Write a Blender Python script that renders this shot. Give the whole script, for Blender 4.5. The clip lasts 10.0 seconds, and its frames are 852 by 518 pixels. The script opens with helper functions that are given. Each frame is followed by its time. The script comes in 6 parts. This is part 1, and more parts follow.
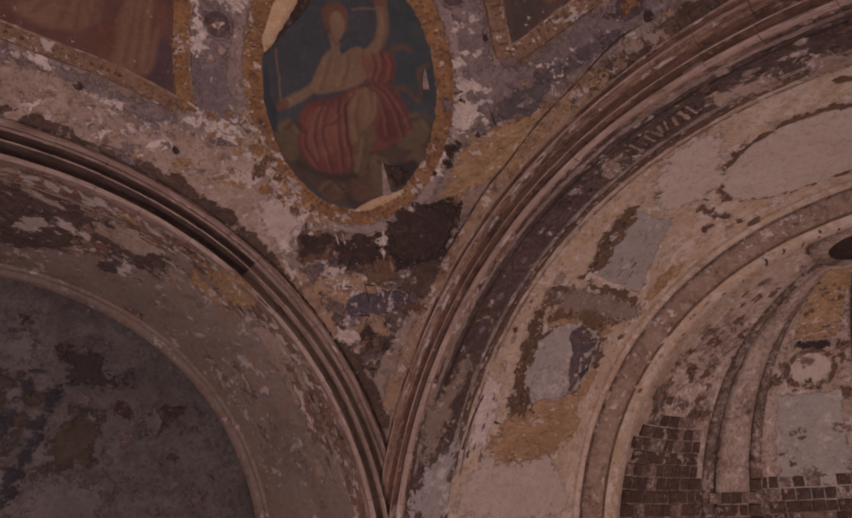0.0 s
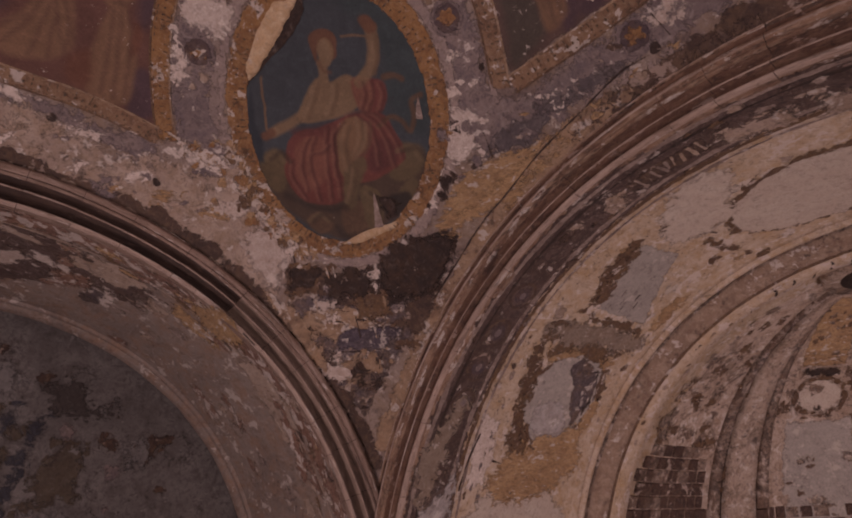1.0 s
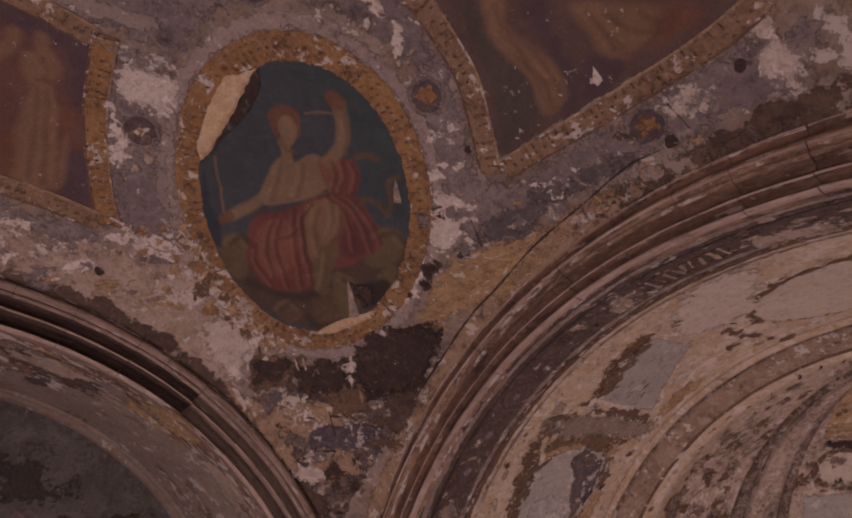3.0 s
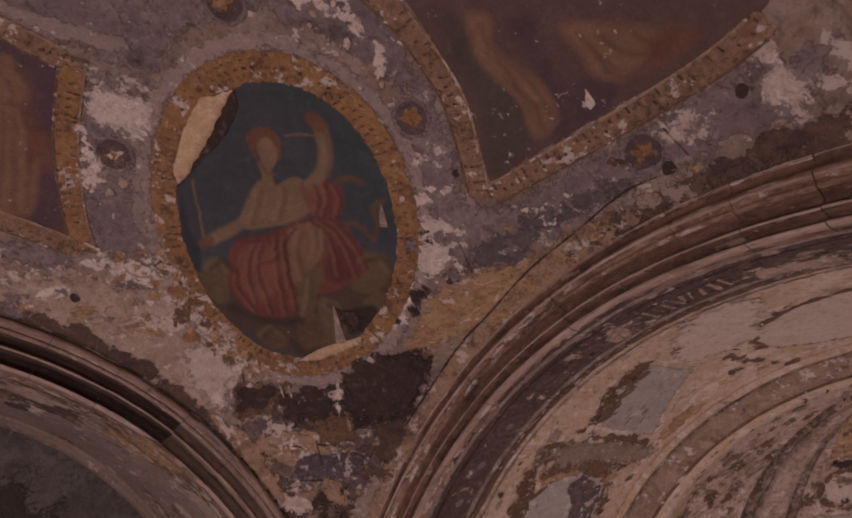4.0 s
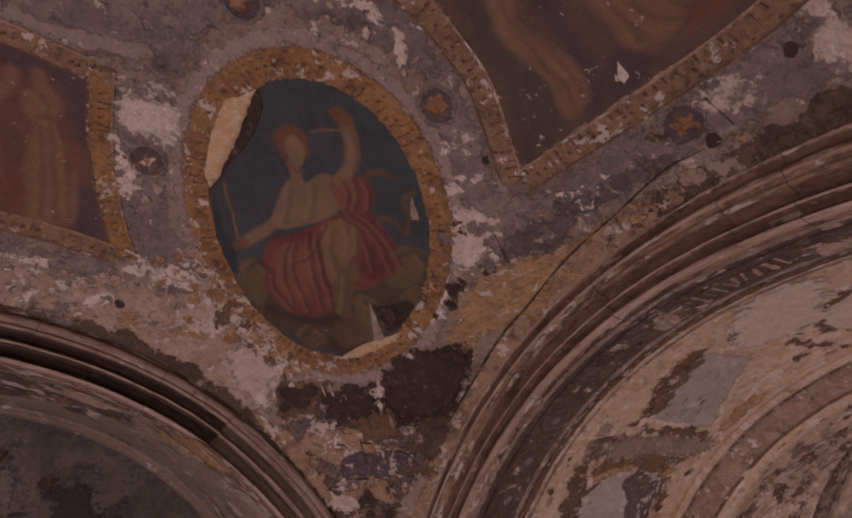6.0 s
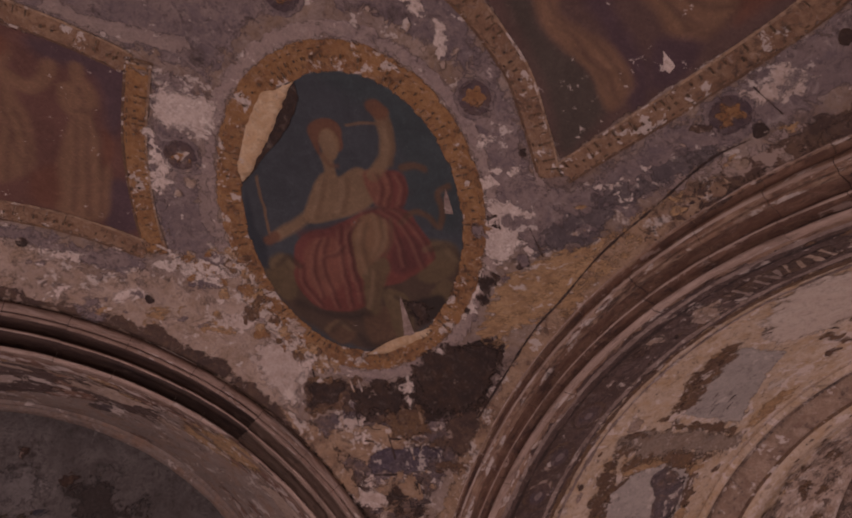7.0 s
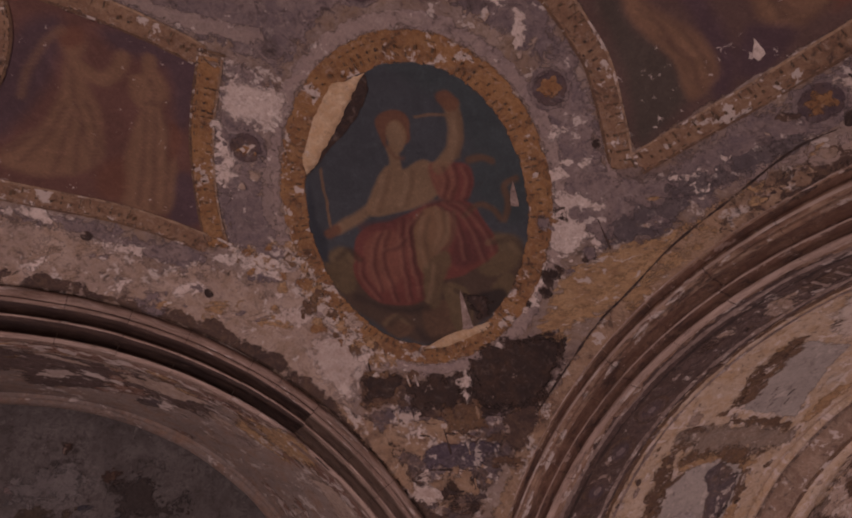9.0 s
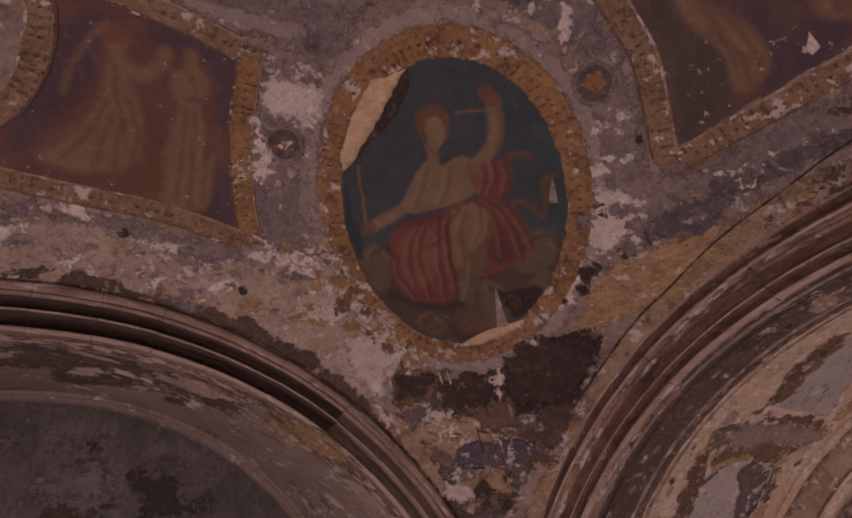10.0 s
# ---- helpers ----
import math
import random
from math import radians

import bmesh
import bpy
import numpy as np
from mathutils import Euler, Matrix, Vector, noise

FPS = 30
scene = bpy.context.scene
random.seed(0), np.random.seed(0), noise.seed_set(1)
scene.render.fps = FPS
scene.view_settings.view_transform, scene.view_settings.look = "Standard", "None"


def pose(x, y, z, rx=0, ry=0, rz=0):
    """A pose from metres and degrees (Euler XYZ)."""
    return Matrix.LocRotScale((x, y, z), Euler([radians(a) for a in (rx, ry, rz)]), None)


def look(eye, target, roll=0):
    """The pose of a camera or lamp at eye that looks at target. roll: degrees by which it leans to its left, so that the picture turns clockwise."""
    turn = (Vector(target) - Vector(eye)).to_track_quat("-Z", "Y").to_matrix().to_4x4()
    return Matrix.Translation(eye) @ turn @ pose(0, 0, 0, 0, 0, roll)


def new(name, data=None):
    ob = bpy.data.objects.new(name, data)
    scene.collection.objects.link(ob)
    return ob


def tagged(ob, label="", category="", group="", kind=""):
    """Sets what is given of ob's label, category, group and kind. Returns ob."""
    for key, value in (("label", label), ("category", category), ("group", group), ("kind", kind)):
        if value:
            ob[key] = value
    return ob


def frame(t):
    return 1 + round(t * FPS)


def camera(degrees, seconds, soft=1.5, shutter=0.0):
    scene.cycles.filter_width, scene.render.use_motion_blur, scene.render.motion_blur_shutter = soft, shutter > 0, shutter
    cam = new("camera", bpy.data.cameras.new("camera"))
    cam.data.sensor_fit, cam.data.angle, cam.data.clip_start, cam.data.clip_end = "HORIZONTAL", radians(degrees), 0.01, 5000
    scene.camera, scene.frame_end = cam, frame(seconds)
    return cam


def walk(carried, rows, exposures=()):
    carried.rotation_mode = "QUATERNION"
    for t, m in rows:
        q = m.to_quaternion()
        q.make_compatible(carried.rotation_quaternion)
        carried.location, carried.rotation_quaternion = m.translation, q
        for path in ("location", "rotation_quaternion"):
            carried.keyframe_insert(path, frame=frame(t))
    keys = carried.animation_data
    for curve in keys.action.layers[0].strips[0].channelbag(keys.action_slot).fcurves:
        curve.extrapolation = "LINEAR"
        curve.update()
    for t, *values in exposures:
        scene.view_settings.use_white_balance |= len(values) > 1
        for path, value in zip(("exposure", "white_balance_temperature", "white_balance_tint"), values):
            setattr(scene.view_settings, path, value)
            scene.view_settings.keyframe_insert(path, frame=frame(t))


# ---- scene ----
# ---- camera ----
cam = camera(72.5, 10.0, 2.0)
METRES, EYE, TILT, LEAN, TURN = 3.197, 8.776, 26.104, 2.029, -37.63
ROWS = [
    (0.0, 0.0, 0.0, 0.0, 0.0, 0.0, -0.0),
    (0.5, 0.0084, 0.0407, 0.0512, 0.01, -0.05, 0.01),
    (1.0, 0.0206, 0.0902, 0.1163, 0.04, -0.13, 0.01),
    (1.5, 0.0328, 0.1361, 0.1726, 0.04, -0.19, 0.01),
    (2.0, 0.0472, 0.1901, 0.2389, 0.07, -0.26, 0.02),
    (2.5, 0.0602, 0.2446, 0.3069, 0.1, -0.34, 0.03),
    (3.0, 0.0752, 0.3061, 0.3875, 0.12, -0.43, 0.03),
    (4.5, 0.1366, 0.3894, 0.458, 2.43, -0.77, 1.18),
    (5.0, 0.1585, 0.4025, 0.4519, 4.5, -0.78, 2.3),
    (5.5, 0.1687, 0.4091, 0.4468, 4.95, -0.77, 2.57),
    (7.0, 0.0731, 0.4074, 0.4335, 5.49, -0.78, 2.86),
    (7.5, 0.0468, 0.4052, 0.4288, 5.62, -0.78, 2.93),
    (8.0, 0.0083, 0.4028, 0.4266, 5.73, -0.78, 2.98),
    (8.5, -0.0299, 0.4007, 0.4249, 5.83, -0.77, 2.98),
    (9.0, -0.0712, 0.4005, 0.4245, 5.92, -0.79, 3.0),
    (9.5, -0.1121, 0.3986, 0.4223, 6.01, -0.77, 3.02),
    (10.0, -0.1561, 0.3981, 0.4217, 6.12, -0.78, 3.04),
]
EDGES = [(3.2, look((0.711, -1.486, 10.433), (1.830, -0.071, 11.297), -2.2)), (4.3, look((0.876, -1.490, 10.606), (1.984, -0.066, 11.468), -2.3)), (6.8, look((0.835, -1.328, 10.600), (1.805, 0.198, 11.454), -2.4))]
walk(cam, sorted([(t, pose(0.231, -1.563, EYE, TILT, LEAN, TURN) @ pose(METRES * x, METRES * y, METRES * z, 90 + pitch, roll, yaw)) for t, x, y, z, yaw, pitch, roll in ROWS] + EDGES, key=lambda r: r[0]),
     [(0.0, 0.62, 6800, 40), (10.0, 0.52, 6850, 42)])

# ---- plan: the crossing's centre is the origin, arches spring at SP above the floor ----
SP = 8.0            # height of the arch centres
RS = 5.93           # radius of the sail vault
AR = 4.0            # radius of the great arches

# ---- light ----
world = bpy.data.worlds.new("World")
scene.world = world
world.use_nodes = True
sky = world.node_tree.nodes.new("ShaderNodeTexSky")
sky.sky_type, sky.sun_disc = 'NISHITA', False
sky.sun_elevation, sky.sun_rotation = radians(40), radians(250)
world.node_tree.links.new(sky.outputs[0], world.node_tree.nodes["Background"].inputs[0])
world.node_tree.nodes["Background"].inputs[1].default_value = 0.1


def window_light(name, m, w, h, power, colour):
    data = bpy.data.lights.new(name, 'AREA')
    data.shape, data.size, data.size_y, data.energy, data.color = 'RECTANGLE', w, h, power, colour
    ob = new(name, data)
    ob.matrix_world = m
    return ob


# unseen area lamps: west daylight is inferred, south and apse are added fill
window_light("west_window_light", look((-7.3, -0.5, 6.4), (4, 0.5, 9.8)), 3.6, 5.0, 380, (1.0, 0.93, 0.86))
window_light("south_window_light", look((0.5, -7.3, 6.0), (1, 4, 9.8)), 3.2, 4.0, 150, (1.0, 0.92, 0.86))
window_light("apse_window_light", look((9.6, -3.0, 5.8), (7.6, 1.5, 11)), 1.4, 2.6, 130, (1.0, 0.92, 0.84))


# ---- materials ----
def nodes_of(name):
    m = bpy.data.materials.new(name)
    m.use_nodes = True
    t = m.node_tree
    return m, t, t.nodes["Principled BSDF"]


def noise_tex(t, vec, scale, detail=6.0, rough=0.6, distort=0.0):
    n = t.nodes.new("ShaderNodeTexNoise")
    n.inputs["Scale"].default_value, n.inputs["Detail"].default_value = scale, detail
    n.inputs["Roughness"].default_value, n.inputs["Distortion"].default_value = rough, distort
    t.links.new(vec, n.inputs["Vector"])
    return n.outputs["Fac"]


def ramp(t, fac, lo, hi):
    r = t.nodes.new("ShaderNodeMapRange")
    r.inputs["From Min"].default_value, r.inputs["From Max"].default_value = lo, hi
    t.links.new(fac, r.inputs["Value"])
    return r.outputs[0]


def times(t, a, b):
    n = t.nodes.new("ShaderNodeMath")
    n.operation = 'MULTIPLY'
    t.links.new(a, n.inputs[0])
    if isinstance(b, (int, float)):
        n.inputs[1].default_value = b
    else:
        t.links.new(b, n.inputs[1])
    return n.outputs[0]


def plus(t, a, b):
    n = t.nodes.new("ShaderNodeMath")
    n.operation = 'ADD'
    t.links.new(a, n.inputs[0])
    t.links.new(b, n.inputs[1])
    return n.outputs[0]


def mix(t, fac, a, b):
    n = t.nodes.new("ShaderNodeMix")
    n.data_type = 'RGBA'
    t.links.new(fac, n.inputs[0])
    for sock, v in ((n.inputs[6], a), (n.inputs[7], b)):
        if isinstance(v, tuple):
            sock.default_value = (*v, 1)
        else:
            t.links.new(v, sock)
    return n.outputs[2]


PLASTER = (0.50, 0.42, 0.37)
SOOT = (0.035, 0.024, 0.022)


def fresco(name, a, b, c, scale=1.6, flecks=0.3, grime=0.3, plaster=PLASTER, fine=1.0, rough=0.85, stretch=None, seed=0.0, bump=0.5, fleck_scale=7.0, run=False):
    """Aged painted plaster: two pigments in clouds, a third in blots, bare plaster where it flaked, soot and grain."""
    m, t, bs = nodes_of(name)
    co = t.nodes.new("ShaderNodeTexCoord").outputs["Object"]
    mp = t.nodes.new("ShaderNodeMapping")
    mp.inputs["Location"].default_value = (seed, seed * 1.7, -seed)
    if stretch:
        mp.inputs["Scale"].default_value = stretch
    if run:   # coordinates that follow the arch
        ra = t.nodes.new("ShaderNodeAttribute")
        ra.attribute_name = "run"
        co = ra.outputs["Vector"]
    t.links.new(co, mp.inputs["Vector"])
    v = mp.outputs[0]
    big = noise_tex(t, v, scale, 10, 0.66, 0.8)
    mid = noise_tex(t, v, scale * 4.3, 10, 0.7, 0.5)
    col = mix(t, ramp(t, big, 0.42, 0.58), a, b)
    col = mix(t, times(t, ramp(t, mid, 0.45, 0.63), 0.8), col, c)
    grain = noise_tex(t, v, 45 * fine, 6, 0.72)
    col = mix(t, times(t, ramp(t, grain, 0.50, 0.66), 0.45), col, tuple(x * 0.5 for x in a))
    # streaks and stains of several sizes
    st = noise_tex(t, v, scale * 9.5, 12, 0.75, 1.2)
    col = mix(t, times(t, ramp(t, st, 0.51, 0.66), 0.72), col, tuple(x * 0.42 for x in c))
    lite = noise_tex(t, v, scale * 7.1, 12, 0.75, 1.0)
    col = mix(t, times(t, ramp(t, lite, 0.54, 0.68), 0.5 + 0.3 * min(1.0, flecks * 2)), col, tuple(0.45 * x + 0.55 * y for x, y in zip(a, plaster)))
    # bare chips and soot gather in clusters
    clus = noise_tex(t, v, 1.9, 4, 0.6, 0.4)
    fl = plus(t, noise_tex(t, v, fleck_scale, 14, 0.68, 0.25), times(t, clus, 0.45))
    flaked = ramp(t, fl, 0.93 - 0.34 * flecks, 0.95 - 0.34 * flecks)
    col = mix(t, times(t, flaked, 0.9), col, plaster)
    fl2 = plus(t, noise_tex(t, v, fleck_scale * 3.6, 8, 0.7, 0.2), times(t, clus, 0.35))
    col = mix(t, times(t, ramp(t, fl2, 0.93 - 0.24 * flecks, 0.96 - 0.24 * flecks), 0.6), col, plaster)
    dk = plus(t, noise_tex(t, v, fleck_scale * 2.3, 12, 0.72, 0.5), times(t, big, 0.5))
    col = mix(t, times(t, ramp(t, dk, 0.88 - 0.22 * grime, 1.0 - 0.22 * grime), 0.75), col, SOOT)
    gr = noise_tex(t, v, 2.7, 12, 0.74, 1.0)
    col = mix(t, times(t, ramp(t, gr, 0.68 - 0.33 * grime, 0.80 - 0.28 * grime), 0.9), col, SOOT)
    info = t.nodes.new("ShaderNodeObjectInfo").outputs["Random"]
    col = mix(t, times(t, info, 0.22), col, tuple(x * 0.45 for x in a))
    t.links.new(col, bs.inputs["Base Color"])
    # a paint layer is worn through towards its torn edge (attribute "bare": 1 at the edge)
    at = t.nodes.new("ShaderNodeAttribute")
    at.attribute_name = "bare"
    wn = ramp(t, noise_tex(t, v, 9.0, 14, 0.70, 0.5), 0.40, 0.68)
    worn = times(t, at.outputs["Fac"], plus(t, times(t, wn, 1.5), times(t, grain, 0.25)))
    t.links.new(ramp(t, worn, 0.72, 0.34), bs.inputs["Alpha"])
    bs.inputs["Roughness"].default_value = rough
    bs.inputs["Specular IOR Level"].default_value = 0.25
    bp = t.nodes.new("ShaderNodeBump")
    bp.inputs["Strength"].default_value, bp.inputs["Distance"].default_value = bump, 0.012
    hsum = t.nodes.new("ShaderNodeMath")
    hsum.operation = 'ADD'
    t.links.new(grain, hsum.inputs[0])
    t.links.new(times(t, flaked, -0.4), hsum.inputs[1])
    h2 = t.nodes.new("ShaderNodeMath")
    h2.operation = 'ADD'
    t.links.new(hsum.outputs[0], h2.inputs[0])
    t.links.new(times(t, mid, 1.1), h2.inputs[1])
    t.links.new(h2.outputs[0], bp.inputs["Height"])
    t.links.new(bp.outputs[0], bs.inputs["Normal"])
    return m


def painting(name, flecks=0.1, grime=0.2, rough=0.75, bump=0.25, seed=0.0, plaster=PLASTER):
    """Old paint whose pigment is laid on the mesh (attribute "pigment"), unevenly thick, crazed, chipped and dirty."""
    m, t, bs = nodes_of(name)
    mp = t.nodes.new("ShaderNodeMapping")
    mp.inputs["Location"].default_value = (seed, -seed, seed * 1.3)
    t.links.new(t.nodes.new("ShaderNodeTexCoord").outputs["Object"], mp.inputs["Vector"])
    v = mp.outputs[0]
    at = t.nodes.new("ShaderNodeAttribute")
    at.attribute_name = "pigment"
    base = at.outputs["Color"]

    def shade(k):
        n = t.nodes.new("ShaderNodeVectorMath")
        n.operation = 'SCALE'
        t.links.new(base, n.inputs[0])
        n.inputs["Scale"].default_value = k
        return n.outputs[0]
    big = noise_tex(t, v, 2.6, 10, 0.68, 0.8)
    mid = noise_tex(t, v, 9.0, 10, 0.7, 0.9)
    grain = noise_tex(t, v, 55, 6, 0.72)
    col = mix(t, times(t, ramp(t, big, 0.40, 0.62), 0.55), base, shade(0.62))
    col = mix(t, times(t, ramp(t, mid, 0.50, 0.66), 0.45), col, shade(1.35))
    col = mix(t, times(t, ramp(t, grain, 0.48, 0.68), 0.4), col, shade(0.55))
    brush = noise_tex(t, v, 24, 10, 0.75, 2.0)
    col = mix(t, times(t, ramp(t, brush, 0.52, 0.64), 0.3), col, shade(1.5))
    clus = noise_tex(t, v, 2.2, 4, 0.6, 0.4)
    fl = plus(t, noise_tex(t, v, 15, 14, 0.7, 0.3), times(t, clus, 0.5))
    col = mix(t, times(t, ramp(t, fl, 1.0 - 0.34 * flecks, 1.04 - 0.34 * flecks), 0.75), col, plaster)
    gr = noise_tex(t, v, 3.1, 12, 0.74, 1.0)
    col = mix(t, times(t, ramp(t, gr, 0.70 - 0.3 * grime, 0.84 - 0.3 * grime), 0.6), col, SOOT)
    t.links.new(col, bs.inputs["Base Color"])
    edge = t.nodes.new("ShaderNodeAttribute")
    edge.attribute_name = "bare"
    wn = ramp(t, noise_tex(t, v, 9.0, 14, 0.70, 0.5), 0.40, 0.68)
    t.links.new(ramp(t, times(t, edge.outputs["Fac"], plus(t, times(t, wn, 1.5), times(t, grain, 0.25))), 0.72, 0.34), bs.inputs["Alpha"])
    bs.inputs["Roughness"].default_value = rough
    bs.inputs["Specular IOR Level"].default_value = 0.2
    bp = t.nodes.new("ShaderNodeBump")
    bp.inputs["Strength"].default_value, bp.inputs["Distance"].default_value = bump, 0.01
    t.links.new(plus(t, grain, times(t, mid, 1.5)), bp.inputs["Height"])
    t.links.new(bp.outputs[0], bs.inputs["Normal"])
    return m


M_CANVAS = painting("painted_canvas", 0.06, 0.25, 0.6, 0.15, 2.2)
M_MURAL = painting("faded_mural", 0.28, 0.22, 0.85, 0.35, 4.2)
M_VAULT = fresco("vault_plaster", (0.30, 0.225, 0.185), (0.19, 0.135, 0.12), (0.22, 0.14, 0.085), 1.2, 0.34, 0.35)
M_PALE = fresco("pale_plaster", (0.40, 0.30, 0.24), (0.31, 0.225, 0.18), (0.27, 0.18, 0.12), 1.5, 0.3, 0.3, seed=3.1)
M_MAUVE = fresco("mauve_paint", (0.172, 0.128, 0.122), (0.235, 0.175, 0.158), (0.125, 0.096, 0.102), 1.7, 0.26, 0.32, seed=5.2)
M_GOLD = fresco("ochre_ornament", (0.27, 0.135, 0.056), (0.19, 0.09, 0.042), (0.32, 0.18, 0.085), 3.0, 0.32, 0.38, seed=1.4, fleck_scale=9)
M_GOLD_BROWN = fresco("brown_ornament", (0.24, 0.14, 0.085), (0.18, 0.10, 0.062), (0.29, 0.18, 0.11), 3.0, 0.3, 0.34, seed=1.6, fleck_scale=9)
M_HALO = fresco("pale_mauve_paint", (0.27, 0.20, 0.175), (0.22, 0.163, 0.15), (0.31, 0.235, 0.20), 2.0, 0.24, 0.25, seed=5.6)
M_CHALK = fresco("chalky_plaster", (0.50, 0.405, 0.35), (0.43, 0.335, 0.285), (0.36, 0.26, 0.21), 3.0, 0.3, 0.14, (0.58, 0.48, 0.42), seed=1.95)
M_PANEL = fresco("red_brown_painting", (0.135, 0.065, 0.048), (0.165, 0.085, 0.055), (0.09, 0.056, 0.058), 1.6, 0.16, 0.25, seed=7.7)
M_PANEL_DARK = fresco("violet_brown_painting", (0.085, 0.058, 0.06), (0.12, 0.075, 0.06), (0.075, 0.055, 0.065), 1.8, 0.08, 0.25, seed=8.8)
M_BLUE = fresco("blue_canvas", (0.048, 0.06, 0.075), (0.038, 0.046, 0.052), (0.058, 0.064, 0.07), 1.8, 0.02, 0.22, seed=2.2, rough=0.6, bump=0.15)
M_EARTH = fresco("earth_canvas", (0.095, 0.058, 0.032), (0.055, 0.036, 0.026), (0.13, 0.08, 0.044), 2.6, 0.03, 0.34, seed=6.9, rough=0.6, bump=0.15)
M_WHITE = fresco("bare_plaster", (0.60, 0.50, 0.44), (0.52, 0.42, 0.365), (0.43, 0.33, 0.275), 4.0, 0.3, 0.14, (0.68, 0.59, 0.52), seed=1.9)
# serves real soot and the shade painted into gaps, grooves and holes
M_DARK = fresco("soot_and_shade_plaster", (0.03, 0.02, 0.018), (0.045, 0.03, 0.025), (0.075, 0.042, 0.028), 2.2, 0.12, 0.3, (0.3, 0.23, 0.19), seed=9.1)
M_SMOKE = fresco("smoked_plaster", (0.085, 0.052, 0.04), (0.06, 0.038, 0.032), (0.14, 0.085, 0.055), 2.2, 0.3, 0.35, (0.3, 0.22, 0.18), seed=9.6)
M_OCHRE = fresco("ochre_plaster", (0.42, 0.265, 0.14), (0.34, 0.205, 0.105), (0.23, 0.13, 0.07), 1.8, 0.3, 0.3, seed=3.7, stretch=(1, 1, 2.5))
M_WOOD = fresco("wood_backing", (0.50, 0.33, 0.19), (0.42, 0.27, 0.15), (0.56, 0.42, 0.28), 2.5, 0.1, 0.08, seed=5.5)
M_BLUEGREY = fresco("blue_grey_debris", (0.11, 0.083, 0.086), (0.19, 0.122, 0.085), (0.07, 0.053, 0.06), 3.2, 0.34, 0.5, seed=6.3)
M_BLUEDARK = fresco("violet_blue_paint", (0.085, 0.066, 0.085), (0.13, 0.098, 0.105), (0.06, 0.045, 0.05), 3.2, 0.35, 0.4, seed=6.4)
M_SLATE = fresco("slate_grey_paint", (0.105, 0.084, 0.086), (0.15, 0.118, 0.112), (0.08, 0.062, 0.064), 2.4, 0.2, 0.3, seed=6.5)
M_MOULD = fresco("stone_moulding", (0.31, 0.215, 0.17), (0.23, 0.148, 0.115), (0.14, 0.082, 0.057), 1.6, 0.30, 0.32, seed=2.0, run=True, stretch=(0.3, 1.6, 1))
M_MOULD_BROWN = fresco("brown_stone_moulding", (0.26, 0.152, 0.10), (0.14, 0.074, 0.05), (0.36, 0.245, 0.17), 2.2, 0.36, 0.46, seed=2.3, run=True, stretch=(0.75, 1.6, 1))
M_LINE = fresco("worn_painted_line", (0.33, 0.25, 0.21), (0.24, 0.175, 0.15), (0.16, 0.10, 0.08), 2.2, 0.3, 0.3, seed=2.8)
# hollows of the mouldings: shade painted into the colour
M_HOLLOW_SHADE = fresco("shade_painted_hollow", (0.066, 0.039, 0.031), (0.046, 0.029, 0.024), (0.105, 0.063, 0.047), 1.6, 0.10, 0.3, (0.24, 0.17, 0.14), seed=2.6, run=True, stretch=(0.3, 1.4, 1))
M_HOLLOW_SHADE_BROWN = fresco("brown_shade_hollow", (0.135, 0.068, 0.045), (0.085, 0.045, 0.032), (0.22, 0.128, 0.085), 2.2, 0.28, 0.4, (0.3, 0.21, 0.17), seed=2.7, run=True, stretch=(0.75, 1.4, 1))
M_HOLLOW_TAN = fresco("tan_hollow", (0.25, 0.175, 0.135), (0.18, 0.118, 0.09), (0.32, 0.225, 0.175), 1.6, 0.2, 0.3, (0.36, 0.27, 0.22), seed=2.65, run=True, stretch=(0.3, 1.4, 1))
M_HOLLOW_SHADE_RUST = fresco("rust_shade_hollow", (0.062, 0.034, 0.026), (0.044, 0.026, 0.021), (0.10, 0.058, 0.042), 1.6, 0.14, 0.34, (0.28, 0.19, 0.15), seed=2.75, run=True, stretch=(0.3, 1.4, 1))
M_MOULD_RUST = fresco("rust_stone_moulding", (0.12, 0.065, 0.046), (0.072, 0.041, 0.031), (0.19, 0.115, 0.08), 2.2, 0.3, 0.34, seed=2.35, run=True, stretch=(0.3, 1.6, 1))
# lips painted paler, as edges that catch the light
M_LIP = fresco("lit_pale_lip", (0.44, 0.325, 0.265), (0.34, 0.24, 0.19), (0.24, 0.155, 0.115), 1.8, 0.3, 0.2, seed=2.1, run=True, stretch=(0.3, 1.6, 1))
M_RUST = fresco("red_brown_band", (0.20, 0.105, 0.072), (0.145, 0.078, 0.058), (0.28, 0.17, 0.125), 2.6, 0.52, 0.25, seed=7.6)
M_BROWN = fresco("brown_stain_and_shade", (0.125, 0.07, 0.043), (0.175, 0.10, 0.052), (0.085, 0.05, 0.036), 3.0, 0.28, 0.25, seed=4.1)
M_STAINED = fresco("stained_edge", (0.31, 0.195, 0.12), (0.21, 0.128, 0.085), (0.38, 0.262, 0.175), 2.4, 0.38, 0.4, seed=5.9)
M_EDGE = fresco("worn_edge_groove_shade", (0.19, 0.12, 0.085), (0.36, 0.27, 0.215), (0.085, 0.052, 0.04), 3.2, 0.42, 0.55, (0.48, 0.38, 0.32), seed=4.6)
